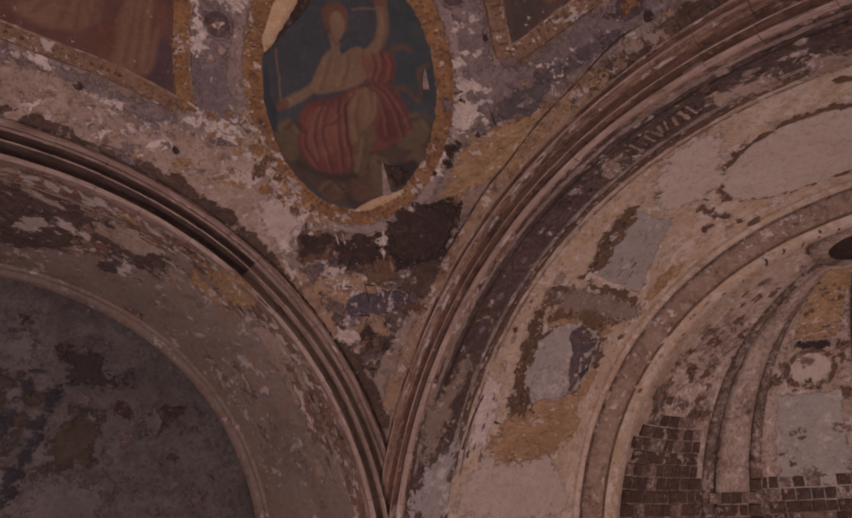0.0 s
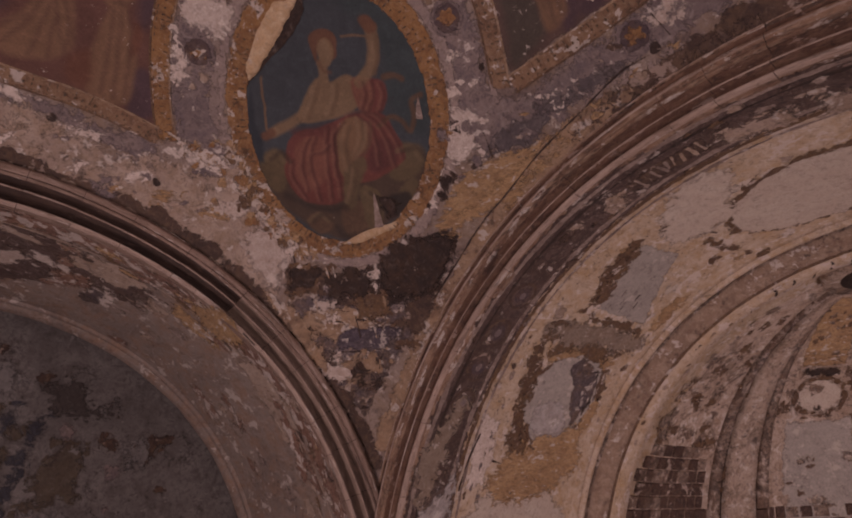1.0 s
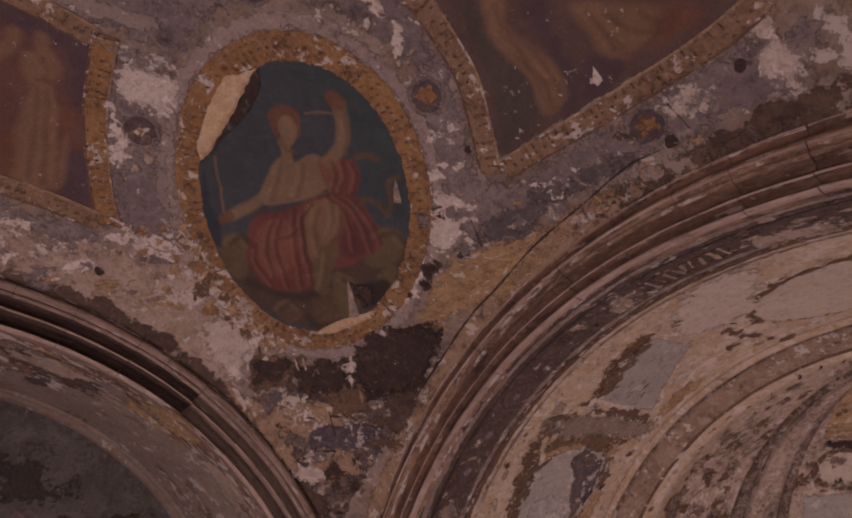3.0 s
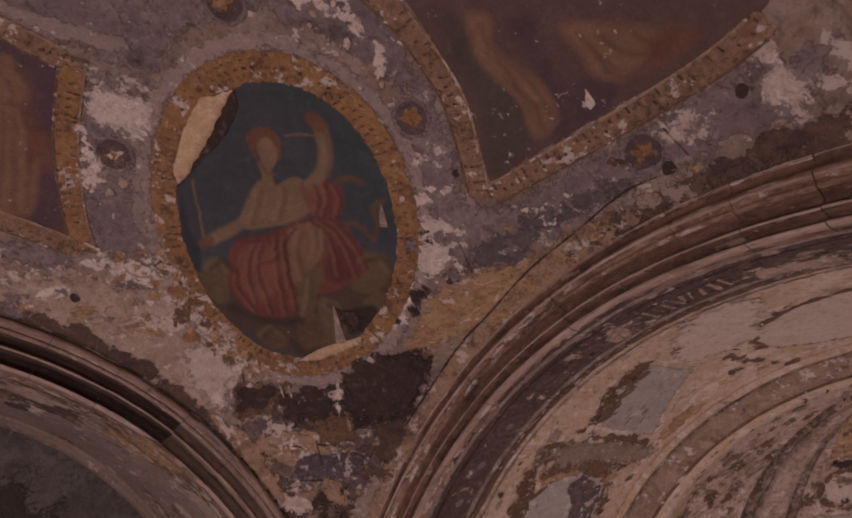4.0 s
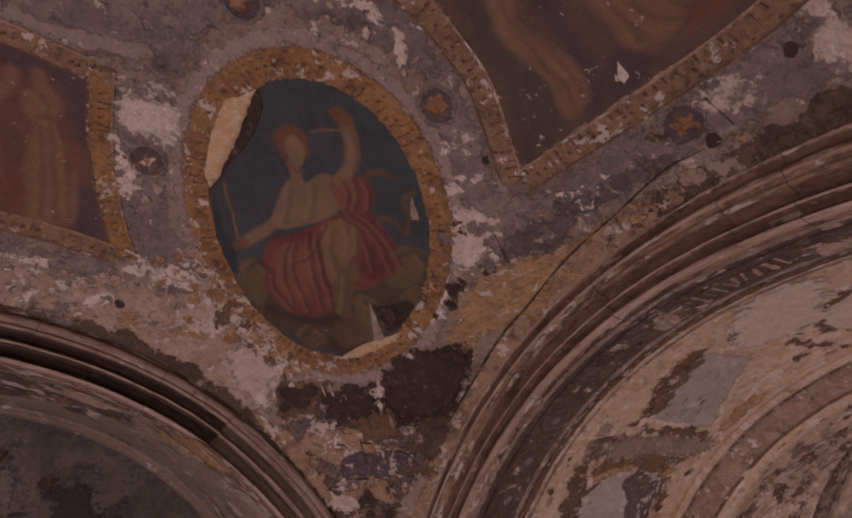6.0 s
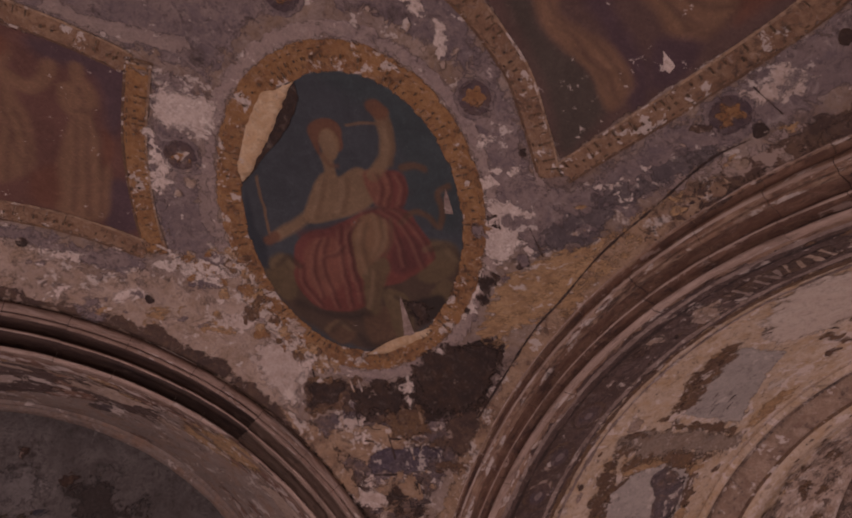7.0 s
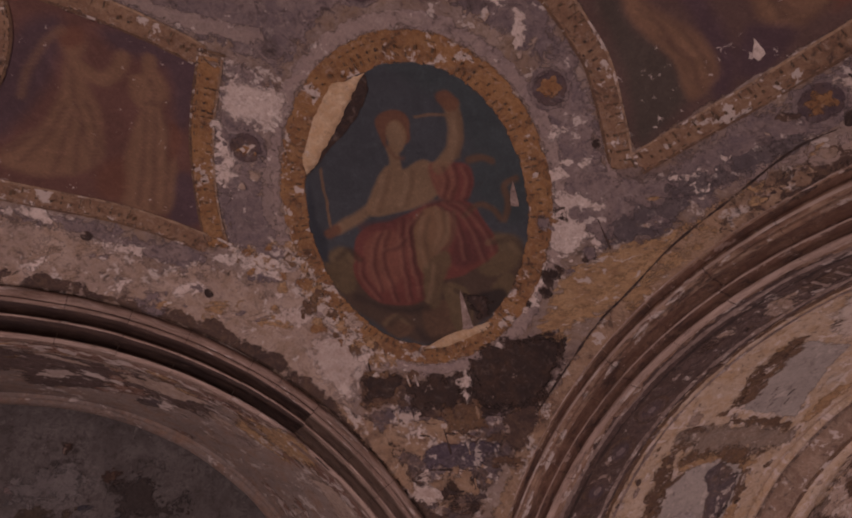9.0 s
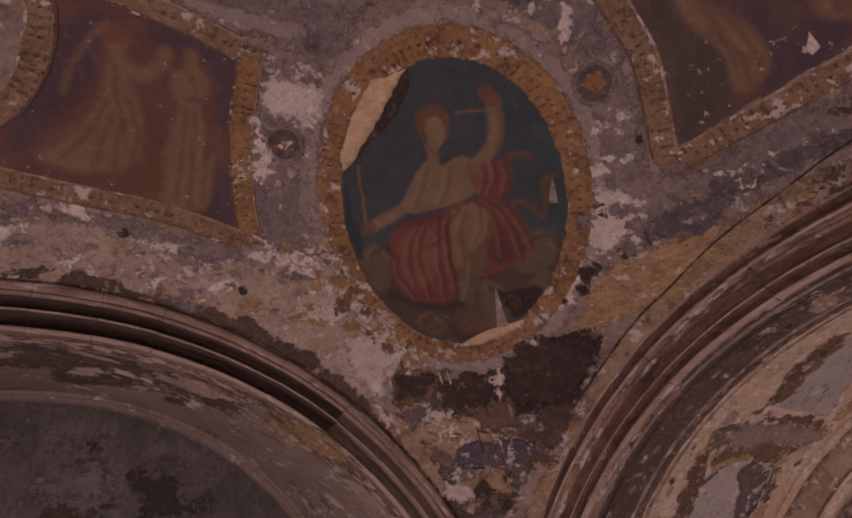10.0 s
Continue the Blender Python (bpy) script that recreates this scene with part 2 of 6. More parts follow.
M_CREAM = fresco("smooth_cream_plaster", (0.52, 0.43, 0.36), (0.49, 0.39, 0.32), (0.46, 0.36, 0.29), 1.6, 0.08, 0.02, (0.55, 0.47, 0.4), seed=6.6, bump=0.25)
M_SOFFIT_L = fresco("grey_soffit", (0.27, 0.21, 0.178), (0.21, 0.16, 0.138), (0.28, 0.165, 0.108), 1.2, 0.3, 0.2, seed=4.4, stretch=(1, 0.6, 1))
M_SOFFIT_R = fresco("cream_soffit", (0.53, 0.415, 0.325), (0.45, 0.335, 0.24), (0.40, 0.25, 0.125), 1.3, 0.42, 0.22, (0.54, 0.44, 0.38), seed=6.1)
M_BAND = fresco("painted_band", (0.092, 0.056, 0.044), (0.13, 0.085, 0.074), (0.062, 0.04, 0.035), 2.2, 0.28, 0.36, seed=7.2)
M_RIMBAND = fresco("brown_cream_rim", (0.26, 0.17, 0.12), (0.18, 0.112, 0.08), (0.37, 0.27, 0.20), 1.8, 0.3, 0.3, seed=7.4)
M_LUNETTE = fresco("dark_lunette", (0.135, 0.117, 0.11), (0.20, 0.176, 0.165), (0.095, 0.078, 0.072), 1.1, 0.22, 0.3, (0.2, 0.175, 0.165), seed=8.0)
M_APSE = fresco("apse_plaster", (0.45, 0.345, 0.28), (0.37, 0.27, 0.21), (0.26, 0.17, 0.115), 1.5, 0.4, 0.42, (0.52, 0.43, 0.37), seed=9.9)
M_BRICK = fresco("dark_block", (0.078, 0.044, 0.033), (0.115, 0.066, 0.047), (0.045, 0.028, 0.024), 2.5, 0.3, 0.3, (0.40, 0.31, 0.26), seed=0.7)
M_GREYPLASTER = fresco("grey_patch", (0.37, 0.32, 0.285), (0.31, 0.265, 0.24), (0.43, 0.37, 0.325), 2.4, 0.3, 0.2, seed=1.1)
M_BLUEWHITE = fresco("bluish_white_plaster", (0.42, 0.37, 0.35), (0.34, 0.295, 0.28), (0.27, 0.215, 0.19), 2.0, 0.4, 0.25, (0.55, 0.48, 0.44), seed=1.15)
M_GREYBROWN = fresco("grey_brown_paint", (0.27, 0.20, 0.155), (0.22, 0.165, 0.13), (0.19, 0.125, 0.085), 2.0, 0.25, 0.25, seed=1.25)
M_WALL = fresco("lower_wall", (0.40, 0.33, 0.28), (0.34, 0.27, 0.22), (0.3, 0.22, 0.16), 0.8, 0.25, 0.1, seed=1.3)
M_FLOOR = fresco("stone_floor", (0.22, 0.18, 0.15), (0.28, 0.23, 0.19), (0.17, 0.13, 0.11), 0.7, 0.05, 0.1, seed=0.3, rough=0.6)


# ---- builders ----
def part(name, bm, material, parent=None, label=""):
    me = bpy.data.meshes.new(name)
    bm.normal_update()
    bm.to_mesh(me)
    bm.free()
    me.materials.append(material)
    ob = new(name, me)
    if parent:
        ob.parent = parent
    if label:
        ob["label"] = label
    return ob


def from_grid(rows, material, name, parent=None, label="", close=False, smooth=True, run=None):
    """A sheet through rows of points, all rows of one length."""
    n = len(rows[0])
    verts = [p for r in rows for p in r]
    faces = []
    for i in range(len(rows) - 1):
        for j in range(n - 1 + close):
            k = (j + 1) % n
            faces.append((i * n + j, i * n + k, (i + 1) * n + k, (i + 1) * n + j))
    me = bpy.data.meshes.new(name)
    me.from_pydata(verts, [], faces)
    me.materials.append(material)
    me.polygons.foreach_set("use_smooth", [smooth] * len(me.polygons))
    if run:
        me.attributes.new("run", 'FLOAT_VECTOR', 'POINT').data.foreach_set("vector", run)
    ob = new(name, me)
    if parent:
        ob.parent = parent
    if label:
        ob["label"] = label
    return ob


def thick(ob, d, offset=1.0):
    mod = ob.modifiers.new("thickness", 'SOLIDIFY')
    mod.thickness, mod.offset = d, offset
    return ob


def box(name, lo, hi, material, parent=None, label="", bevel=0.0):
    bm = bmesh.new()
    bmesh.ops.create_cube(bm, size=1.0)
    c = (Vector(lo) + Vector(hi)) / 2
    s = Vector(hi) - Vector(lo)
    bmesh.ops.transform(bm, matrix=Matrix.Translation(c) @ Matrix.Diagonal((*s, 1)), verts=bm.verts)
    if bevel:
        bmesh.ops.bevel(bm, geom=bm.edges[:], offset=bevel, segments=2, affect='EDGES')
    return part(name, bm, material, parent, label)


# turns a place of the left arch (its axis along +Y) into any of the four sides
SIDES = {"north": 0, "east": -90, "south": 180, "west": 90}


def at_side(side, x, y, z):
    a = radians(SIDES[side])
    return (x * math.cos(a) - y * math.sin(a), x * math.sin(a) + y * math.cos(a), z + SP)


def sweep(name, side, profile, material, parent=None, label="", a0=-90.0, a1=90.0, steps=150, close=False, wobble=0.0):
    """A profile of (depth, radius) pairs run round the arch of one side; angles from the crown."""
    rows, run, along = [], [], [0.0]
    for p, q in zip(profile, profile[1:]):
        along.append(along[-1] + math.dist(p, q))
    for i in range(steps + 1):
        a = radians(a0 + (a1 - a0) * i / steps)
        row = []
        for l in along:
            run += (a * 4.0 + 20 * (side == "east"), l, 0.0)
        for d, r in profile:
            w = wobble * (noise.noise((a * 9, d * 7, r * 40)) + 0.5 * noise.noise((a * 31, d * 9, r * 60)))
            row.append(at_side(side, (r + w) * math.sin(a), d + w * 0.6, (r + w) * math.cos(a)))
        rows.append(row)
    return from_grid(rows, material, name, parent, label, close, run=run)


# ---- setting: the vault and the lower walls ----
def vault_point(x, y, r=RS):
    return (x, y, SP + math.sqrt(r * r - x * x - y * y))


N = 130
gx = [-4.0 + 8.05 * i / N for i in range(N + 1)]
gy = [-4.0 + 8.01 * i / N for i in range(N + 1)]
vault = from_grid([[vault_point(x, y) for x in gx] for y in gy], M_VAULT, "ceiling")
thick(vault, 0.3)
tagged(vault, "domed sail vault with flaking frescoed plaster", "ceiling", kind="structure")
floor = box("floor", (-13, -13, -0.3), (13, 13, 0), M_FLOOR)
tagged(floor, "worn stone church floor far below the vault", "floor", kind="structure")

# moulded archivolts, each of separate stones on a backing ring
PROFILE = [(4.03, 4.42), (3.99, 4.385), (3.985, 4.375), (4.0, 4.372), (4.0, 4.362), (3.965, 4.358), (3.945, 4.34), (3.94, 4.318), (3.95, 4.297), (3.975, 4.285),
           (3.992, 4.282), (3.975, 4.278), (3.975, 4.265), (3.985, 4.262), (3.985, 4.248), (4.0, 4.244), (4.06, 4.23), (4.075, 4.19), (4.05, 4.158), (3.985, 4.154),
           (3.968, 4.144), (3.978, 4.134), (4.07, 4.128), (4.125, 4.09), (4.13, 4.05), (4.09, 4.035), (4.025, 4.028), (3.995, 4.018), (3.998, 4.003), (4.06, 3.998), (4.15, 4.0)]
SHADE_FACES = {3, 9, 14, 15, 16, 17, 18, 21, 22, 23, 24, 25}   # hollows between the lips and the roll, painted with shade
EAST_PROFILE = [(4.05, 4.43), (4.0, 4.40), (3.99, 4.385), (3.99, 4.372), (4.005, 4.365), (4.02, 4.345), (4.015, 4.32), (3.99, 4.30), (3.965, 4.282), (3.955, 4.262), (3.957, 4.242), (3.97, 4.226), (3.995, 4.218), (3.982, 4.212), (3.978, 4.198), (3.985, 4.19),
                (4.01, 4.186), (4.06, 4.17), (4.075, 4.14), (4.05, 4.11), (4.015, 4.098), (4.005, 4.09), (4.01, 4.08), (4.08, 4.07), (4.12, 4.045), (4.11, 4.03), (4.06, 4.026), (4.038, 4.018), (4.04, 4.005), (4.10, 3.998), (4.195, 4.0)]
EAST_SHADE_FACES = {4, 5, 6, 12, 16, 17, 18, 19, 22, 23, 24, 25}
for side in SIDES:
    east = side == "east"
    prof = EAST_PROFILE if east else [(d + 0.01, r) for d, r in PROFILE]
    arch = sweep("archivolt_" + side, side, [(d + 0.014, r + 0.008) for d, r in prof], M_HOLLOW_SHADE)
    tagged(arch, "weathered moulded stone archivolt under the sail vault", "arch moulding", kind="structure")
    if side in ("south", "west"):
        continue
    rng = random.Random(side)
    a = -88.0
    while a < 88:
        b = min(88, a + rng.uniform(3.5, 8.0))
        w = rng.uniform(-0.004, 0.004)
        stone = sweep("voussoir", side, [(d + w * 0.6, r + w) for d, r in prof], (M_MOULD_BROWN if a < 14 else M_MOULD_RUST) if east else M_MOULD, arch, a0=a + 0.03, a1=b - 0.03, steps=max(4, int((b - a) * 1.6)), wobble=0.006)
        # hollows carry painted shade: north turns tan past 28 degrees, east darker past 14
        stone.data.materials.append((M_HOLLOW_SHADE_BROWN if a < 14 else M_HOLLOW_SHADE_RUST) if east else M_HOLLOW_SHADE if a < 28 else M_HOLLOW_TAN)
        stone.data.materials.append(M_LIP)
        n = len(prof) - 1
        # hollow faces get the painted shade, lip faces the paler lit-edge colour
        dark, pale = (EAST_SHADE_FACES, (2, 9, 20, 21, 26, 27, 28) if a < 14 else (26, 27, 28)) if east else (SHADE_FACES, (19, 20, 26, 27, 28))
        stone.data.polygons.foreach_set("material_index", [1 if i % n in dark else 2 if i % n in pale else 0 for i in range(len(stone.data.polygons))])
        a = b

# soffits of the four arches
soffit_l = thick(sweep("soffit_north", "north", [(4.155 + 0.0965 * i, 4.006 + 0.0063 * i) for i in range(31)], M_SOFFIT_L, wobble=0.0006), -0.4)
tagged(soffit_l, "broad grey plaster arch soffit with rusty stains", "arch soffit", kind="structure")
soffit_r = thick(sweep("soffit_east", "east", [(4.19 + 0.0934 * i, 4.0) for i in range(30)], M_SOFFIT_R, wobble=0.0006), -0.4)
tagged(soffit_r, "broad cream plaster arch soffit with ochre stains", "arch soffit", kind="structure")
for side in ("south", "west"):
    s = thick(sweep("soffit_" + side, side, [(4.155 + 0.4 * i, 4.0) for i in range(9)], M_SOFFIT_L, steps=60), -0.4)
    tagged(s, "plain plaster arch soffit", "arch soffit", kind="structure")

# inner rim and dark lunette wall of the north arch
rim_l = sweep("rim_north", "north", [(6.98, 4.25), (6.99, 4.165), (7.03, 4.15), (7.07, 4.155), (7.08, 4.19), (7.14, 4.19), (7.15, 4.15), (7.22, 4.13), (7.30, 4.12), (7.36, 4.14), (7.37, 4.25), (7.6, 4.3)], M_SOFFIT_L, wobble=0.012)
tagged(rim_l, "thin moulded rim at the back of the arch", "arch moulding", kind="structure")


def lunette(name, side, depth, radius, material, hole=None):
    """A wall that closes an arch: a fine sheet, with an upright opening if hole is (half width, bottom, top)."""
    bm = bmesh.new()
    n = 44
    grid = {}
    for i in range(2 * n + 1):
        for j in range(int(2.6 * n)):
            x, z = radius * (i - n) / n, -SP + (radius + SP) * j / (2.6 * n - 1)
            grid[i, j] = (x, z)
    verts = {}

    def vert(k):
        if k not in verts:
            x, z = grid[k]
            verts[k] = bm.verts.new(at_side(side, x, depth + 0.005 * noise.noise((x * 1.3, z * 1.3, depth)), z))
        return verts[k]
    for i in range(2 * n):
        for j in range(int(2.6 * n) - 1):
            x, z = grid[i, j]
            if hole and abs(x + 0.05) < hole[0] and hole[1] < z < hole[2]:
                continue
            if z > 0 and math.hypot(x, z) > radius + 0.15:
                continue
            bm.faces.new([vert(k) for k in ((i, j), (i + 1, j), (i + 1, j + 1), (i, j + 1))])
    return thick(part(name, bm, material), 0.4, 0.0)


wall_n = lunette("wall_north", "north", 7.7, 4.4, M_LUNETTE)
tagged(wall_n, "dark lunette wall with faded remains of painting", "wall", kind="structure")
# walls out of view; both window openings are assumed
for side, hole in (("south", (1.7, -4.2, 0.2)), ("west", (1.9, -4.3, 1.0))):
    w = lunette("wall_" + side, side, 7.6, 4.3, M_WALL, hole)
    tagged(w, "plain plastered wall with a tall window opening", "wall", kind="structure")

# plain piers and outer walls that close the place below and behind
k = 0
for sx in (-1, 1):
    for sy in (-1, 1):
        k += 1
        p = box("wall_pier_" + str(k), (min(sx * 4.06, sx * 9), min(sy * 4.06, sy * 9), 0), (max(sx * 4.06, sx * 9), max(sy * 4.06, sy * 9), SP + 0.25), M_WALL)
        tagged(p, "plain plastered corner pier carrying the arches", "wall", kind="structure")

# ---- the apse behind the east arch ----
AX, ARAD = 8.3, 3.95
rim_r = sweep("rim_east", "east", [(6.88, 4.02), (6.895, 3.965), (6.945, 3.955), (6.955, 4.03), (6.995, 4.04), (7.005, 3.95), (7.04, 3.905), (7.12, 3.86), (7.20, 3.825), (7.23, 3.82), (7.25, 3.835), (7.26, 3.80), (7.42, 3.785), (7.60, 3.80), (7.62, 3.92), (8.35, 3.975)], M_SOFFIT_R, wobble=0.006)
for m in (M_RIMBAND, M_BROWN, M_EDGE):
    rim_r.data.materials.append(m)
# groove faces take the darker edge and brown colours to paint their shade
rim_r.data.polygons.foreach_set("material_index", [1 if i % 15 in (5, 6, 7, 8) else 2 if i % 15 in (9, 10) else 3 if i % 15 in (2, 3, 4) else 0 for i in range(len(rim_r.data.polygons))])
tagged(rim_r, "moulded cream plaster rim framing the apse", "arch moulding", kind="structure")


def apse_point(az, el, r=ARAD):
    a, e = radians(az), radians(el)
    return (AX + r * math.cos(e) * math.cos(a), r * math.cos(e) * math.sin(a), SP + r * math.sin(e))


rows = [[apse_point(az, el, ARAD + 0.004 * noise.noise((az * 0.06, el * 0.06, 3))) for az in range(-92, 93, 2)] for el in list(range(0, 90, 2)) + [89.9]]
apse = thick(from_grid(rows, M_APSE, "wall_apse"), 0.3)
tagged(apse, "ribbed apse half dome with stained cream plaster", "apse vault", kind="structure")
rows = [[(AX + ARAD * math.cos(radians(a)), ARAD * math.sin(radians(a)), z) for a in range(-92, 93, 4)] for z in (0, 2, 4, 6, SP)]
apse_low = thick(from_grid(rows, M_WALL, "wall_apse_lower"), -0.3)
tagged(apse_low, "plain curved lower apse wall", "wall", kind="structure")
for s in (-1, 1):
    w = box("wall_apse_side_" + ("a" if s < 0 else "b"), (6.9, min(s * 3.96, s * 4.3), 0), (8.35, max(s * 3.96, s * 4.3), SP + 0.1), M_WALL)
    tagged(w, "plain side wall of the apse", "wall", kind="structure")

# ---- paint and plaster layers on the vault ----
from mathutils.geometry import delaunay_2d_cdt

D0 = Vector((0.41, 0.39, 0.825)).normalized()
E2 = (Vector((0, 0, 1)) - D0.z * D0).normalized()
E1 = D0.cross(E2) * 1.0


def on_vault(u, v, lift=0.0):
    """The place u metres to the right and v metres up from the painted oval's middle, along the vault."""
    rho = math.hypot(u, v)
    th = rho / RS
    d = D0 * math.cos(th) + ((E1 * u + E2 * v) * (math.sin(th) / rho) if rho > 1e-6 else Vector())
    p = d * (RS - lift)
    return Vector((p.x, p.y, p.z + SP))


def on_east(x, s, lift=0.0):
    """Soffit of the east arch: depth x, metres s along the curve from the crown."""
    r, a = AR - lift, math.degrees(s / AR)
    return Vector((x, r * math.sin(radians(a)), SP + r * math.cos(radians(a))))


def on_north(u, s, lift=0.0):
    a = math.degrees(s / AR)
    r = 4.0 + 0.065 * (u - 4.06) - lift
    return Vector((r * math.sin(radians(a)), u, SP + r * math.cos(radians(a))))


def on_rim_east(s, r, lift=0.0):
    """The vault beside the east archivolt: metres along the arch, radius from the arch's centre."""
    a, q = s / 4.4, RS - lift
    return Vector((math.sqrt(q * q - r * r), r * math.sin(a), SP + r * math.cos(a)))


def on_rim_north(s, r, lift=0.0):
    p = on_rim_east(s, r, lift)
    return Vector((p.y, p.x, p.z))


def on_lunette(x, z, lift=0.0):
    return Vector((x, 7.492 - lift, SP + z))


def on_apse(az, el, lift=0.0):
    return Vector(apse_point(az, el, ARAD - lift))


def ragged(outline, step, amp, seed):
    """The outline with points every step, moved by noise so that it looks torn."""
    out = []
    n = len(outline)
    for i in range(n):
        a, b = Vector(outline[i]), Vector(outline[(i + 1) % n])
        k = max(1, int((b - a).length / step))
        nrm = Vector((-(b - a).y, (b - a).x)).normalized() if (b - a).length else Vector((0, 0))
        for j in range(k):
            p = a.lerp(b, j / k)
            w = amp * (noise.noise((p.x * 5 + seed, p.y * 5, seed)) + 0.7 * noise.noise((p.x * 17, p.y * 17 + seed, seed)) + 0.45 * noise.noise((p.x * 45, p.y * 45, seed)))
            out.append(p + nrm * w)
    return out


def smooth_loop(pts, per=8):
    """A closed rounded curve through a few points."""
    n, out = len(pts), []
    for i in range(n):
        p0, p1, p2, p3 = (Vector(pts[(i + d) % n]) for d in (-1, 0, 1, 2))
        for j in range(per):
            t = j / per
            out.append(0.5 * ((2 * p1) + (p2 - p0) * t + (2 * p0 - 5 * p1 + 4 * p2 - p3) * t * t + (3 * p1 - p0 - 3 * p2 + p3) * t ** 3))
    return out


def ellipse(cx, cy, a, b, turn=0.0, n=72):
    c, s = math.cos(radians(turn)), math.sin(radians(turn))
    return [(cx + a * math.cos(q) * c - b * math.sin(q) * s, cy + a * math.cos(q) * s + b * math.sin(q) * c) for q in (2 * math.pi * i / n for i in range(n))]


COAT = 0
SPOTS = {}   # the flat places of each coat's points


def layer(name, outline, lift, material, place=on_vault, amp=0.02, step=0.025, seed=0.0, grid=0.055, parent=None, label="", holes=(), relief=0.0, feather=0.09):
    """A thin coat with a torn rim on a curved surface, worn away within feather of the rim (0: a sheet with a cut edge, None: a plain thin coat)."""
    global COAT
    COAT += 1
    lift = lift * 0.5 + 0.00003 * (COAT % 40)
    loops = [ragged(l, step, amp, seed + 7 * i) for i, l in enumerate((outline, *holes))]
    pts, edges = [], []
    for l in loops:
        s = len(pts)
        pts += l
        edges += [(s + i, s + (i + 1) % len(l)) for i in range(len(l))]
    nb = len(pts)
    us, vs = [p[0] for p in loops[0]], [p[1] for p in loops[0]]
    gu, gv = grid if isinstance(grid, tuple) else (grid, grid)
    u = min(us) + gu / 2
    while u < max(us):
        v = min(vs) + gv / 2
        while v < max(vs):
            pts.append(Vector((u, v)))
            v += gv
        u += gu
    vo, _, fo, *_ = delaunay_2d_cdt(pts, edges, [], 0 if holes else 1, 1e-5)
    if holes:
        kept = []
        for f in fo:
            c = sum((vo[i] for i in f), Vector((0, 0))) / len(f)
            if inside(c, loops[0]) and not any(inside(c, l) for l in loops[1:]):
                kept.append(f)
        fo = kept
    used = sorted({i for f in fo for i in f})
    idx = {i: j for j, i in enumerate(used)}
    bm = bmesh.new()
    bv = []
    for i in used:
        p = vo[i]
        extra = 0.0
        if relief:
            extra = relief * noise.noise((p.x * 6, p.y * 6, seed + 3))
        bv.append(bm.verts.new(place(p.x, p.y, lift + extra)))
    for f in fo:
        try:
            bm.faces.new([bv[idx[i]] for i in f])
        except ValueError:
            pass
    if feather:
        edge = np.array([p[:] for l in loops for p in l])
        mine = np.array([vo[i][:] for i in used])
        near = np.concatenate([np.sqrt(((mine[i:i + 400, None] - edge[None]) ** 2).sum(2)).min(1) for i in range(0, len(mine), 400)])
        bare = np.clip(1 - near / feather, 0, 1)
    elif feather == 0:
        bm.verts.index_update()
        rim = [e for e in bm.edges if len(e.link_faces) == 1]
        back = {}
        for vtx in {q for e in rim for q in e.verts}:
            p = vo[used[vtx.index]]
            back[vtx] = bm.verts.new(place(p.x, p.y, -0.008))
        for e in rim:
            q, r = e.verts
            bm.faces.new((q, r, back[r], back[q]))
    bmesh.ops.recalc_face_normals(bm, faces=bm.faces)
    for f in bm.faces:
        f.smooth = True
    ob = part(name, bm, material, parent, label)
    SPOTS[ob.name] = np.array([vo[i][:] for i in used])
    if feather:
        ob.data.attributes.new("bare", 'FLOAT', 'POINT').data.foreach_set("value", bare.astype(np.float32))
    return ob


def inside(c, loop):
    hit, j = False, len(loop) - 1
    for i in range(len(loop)):
        a, b = loop[i], loop[j]
        if (a[1] > c[1]) != (b[1] > c[1]) and c[0] < (b[0] - a[0]) * (c[1] - a[1]) / (b[1] - a[1]) + a[0]:
            hit = not hit
        j = i
    return hit


def strip(pts, width, per=6):
    """The outline of a band of that width along a line through a few points."""
    line = []
    n = len(pts)
    for i in range(n - 1):
        p1, p2 = Vector(pts[i]), Vector(pts[i + 1])
        p0 = Vector(pts[i - 1]) if i else 2 * p1 - p2
        p3 = Vector(pts[i + 2]) if i + 2 < n else 2 * p2 - p1
        for j in range(per):
            t = j / per
            line.append(0.5 * ((2 * p1) + (p2 - p0) * t + (2 * p0 - 5 * p1 + 4 * p2 - p3) * t * t + (3 * p1 - p0 - 3 * p2 + p3) * t ** 3))
    line.append(Vector(pts[-1]))
    l, r = [], []
    for i, p in enumerate(line):
        d = (line[min(i + 1, len(line) - 1)] - line[max(i - 1, 0)]).normalized()
        q = Vector((-d.y, d.x)) * width / 2
        l.append(p + q)
        r.append(p - q)
    return l + r[::-1]


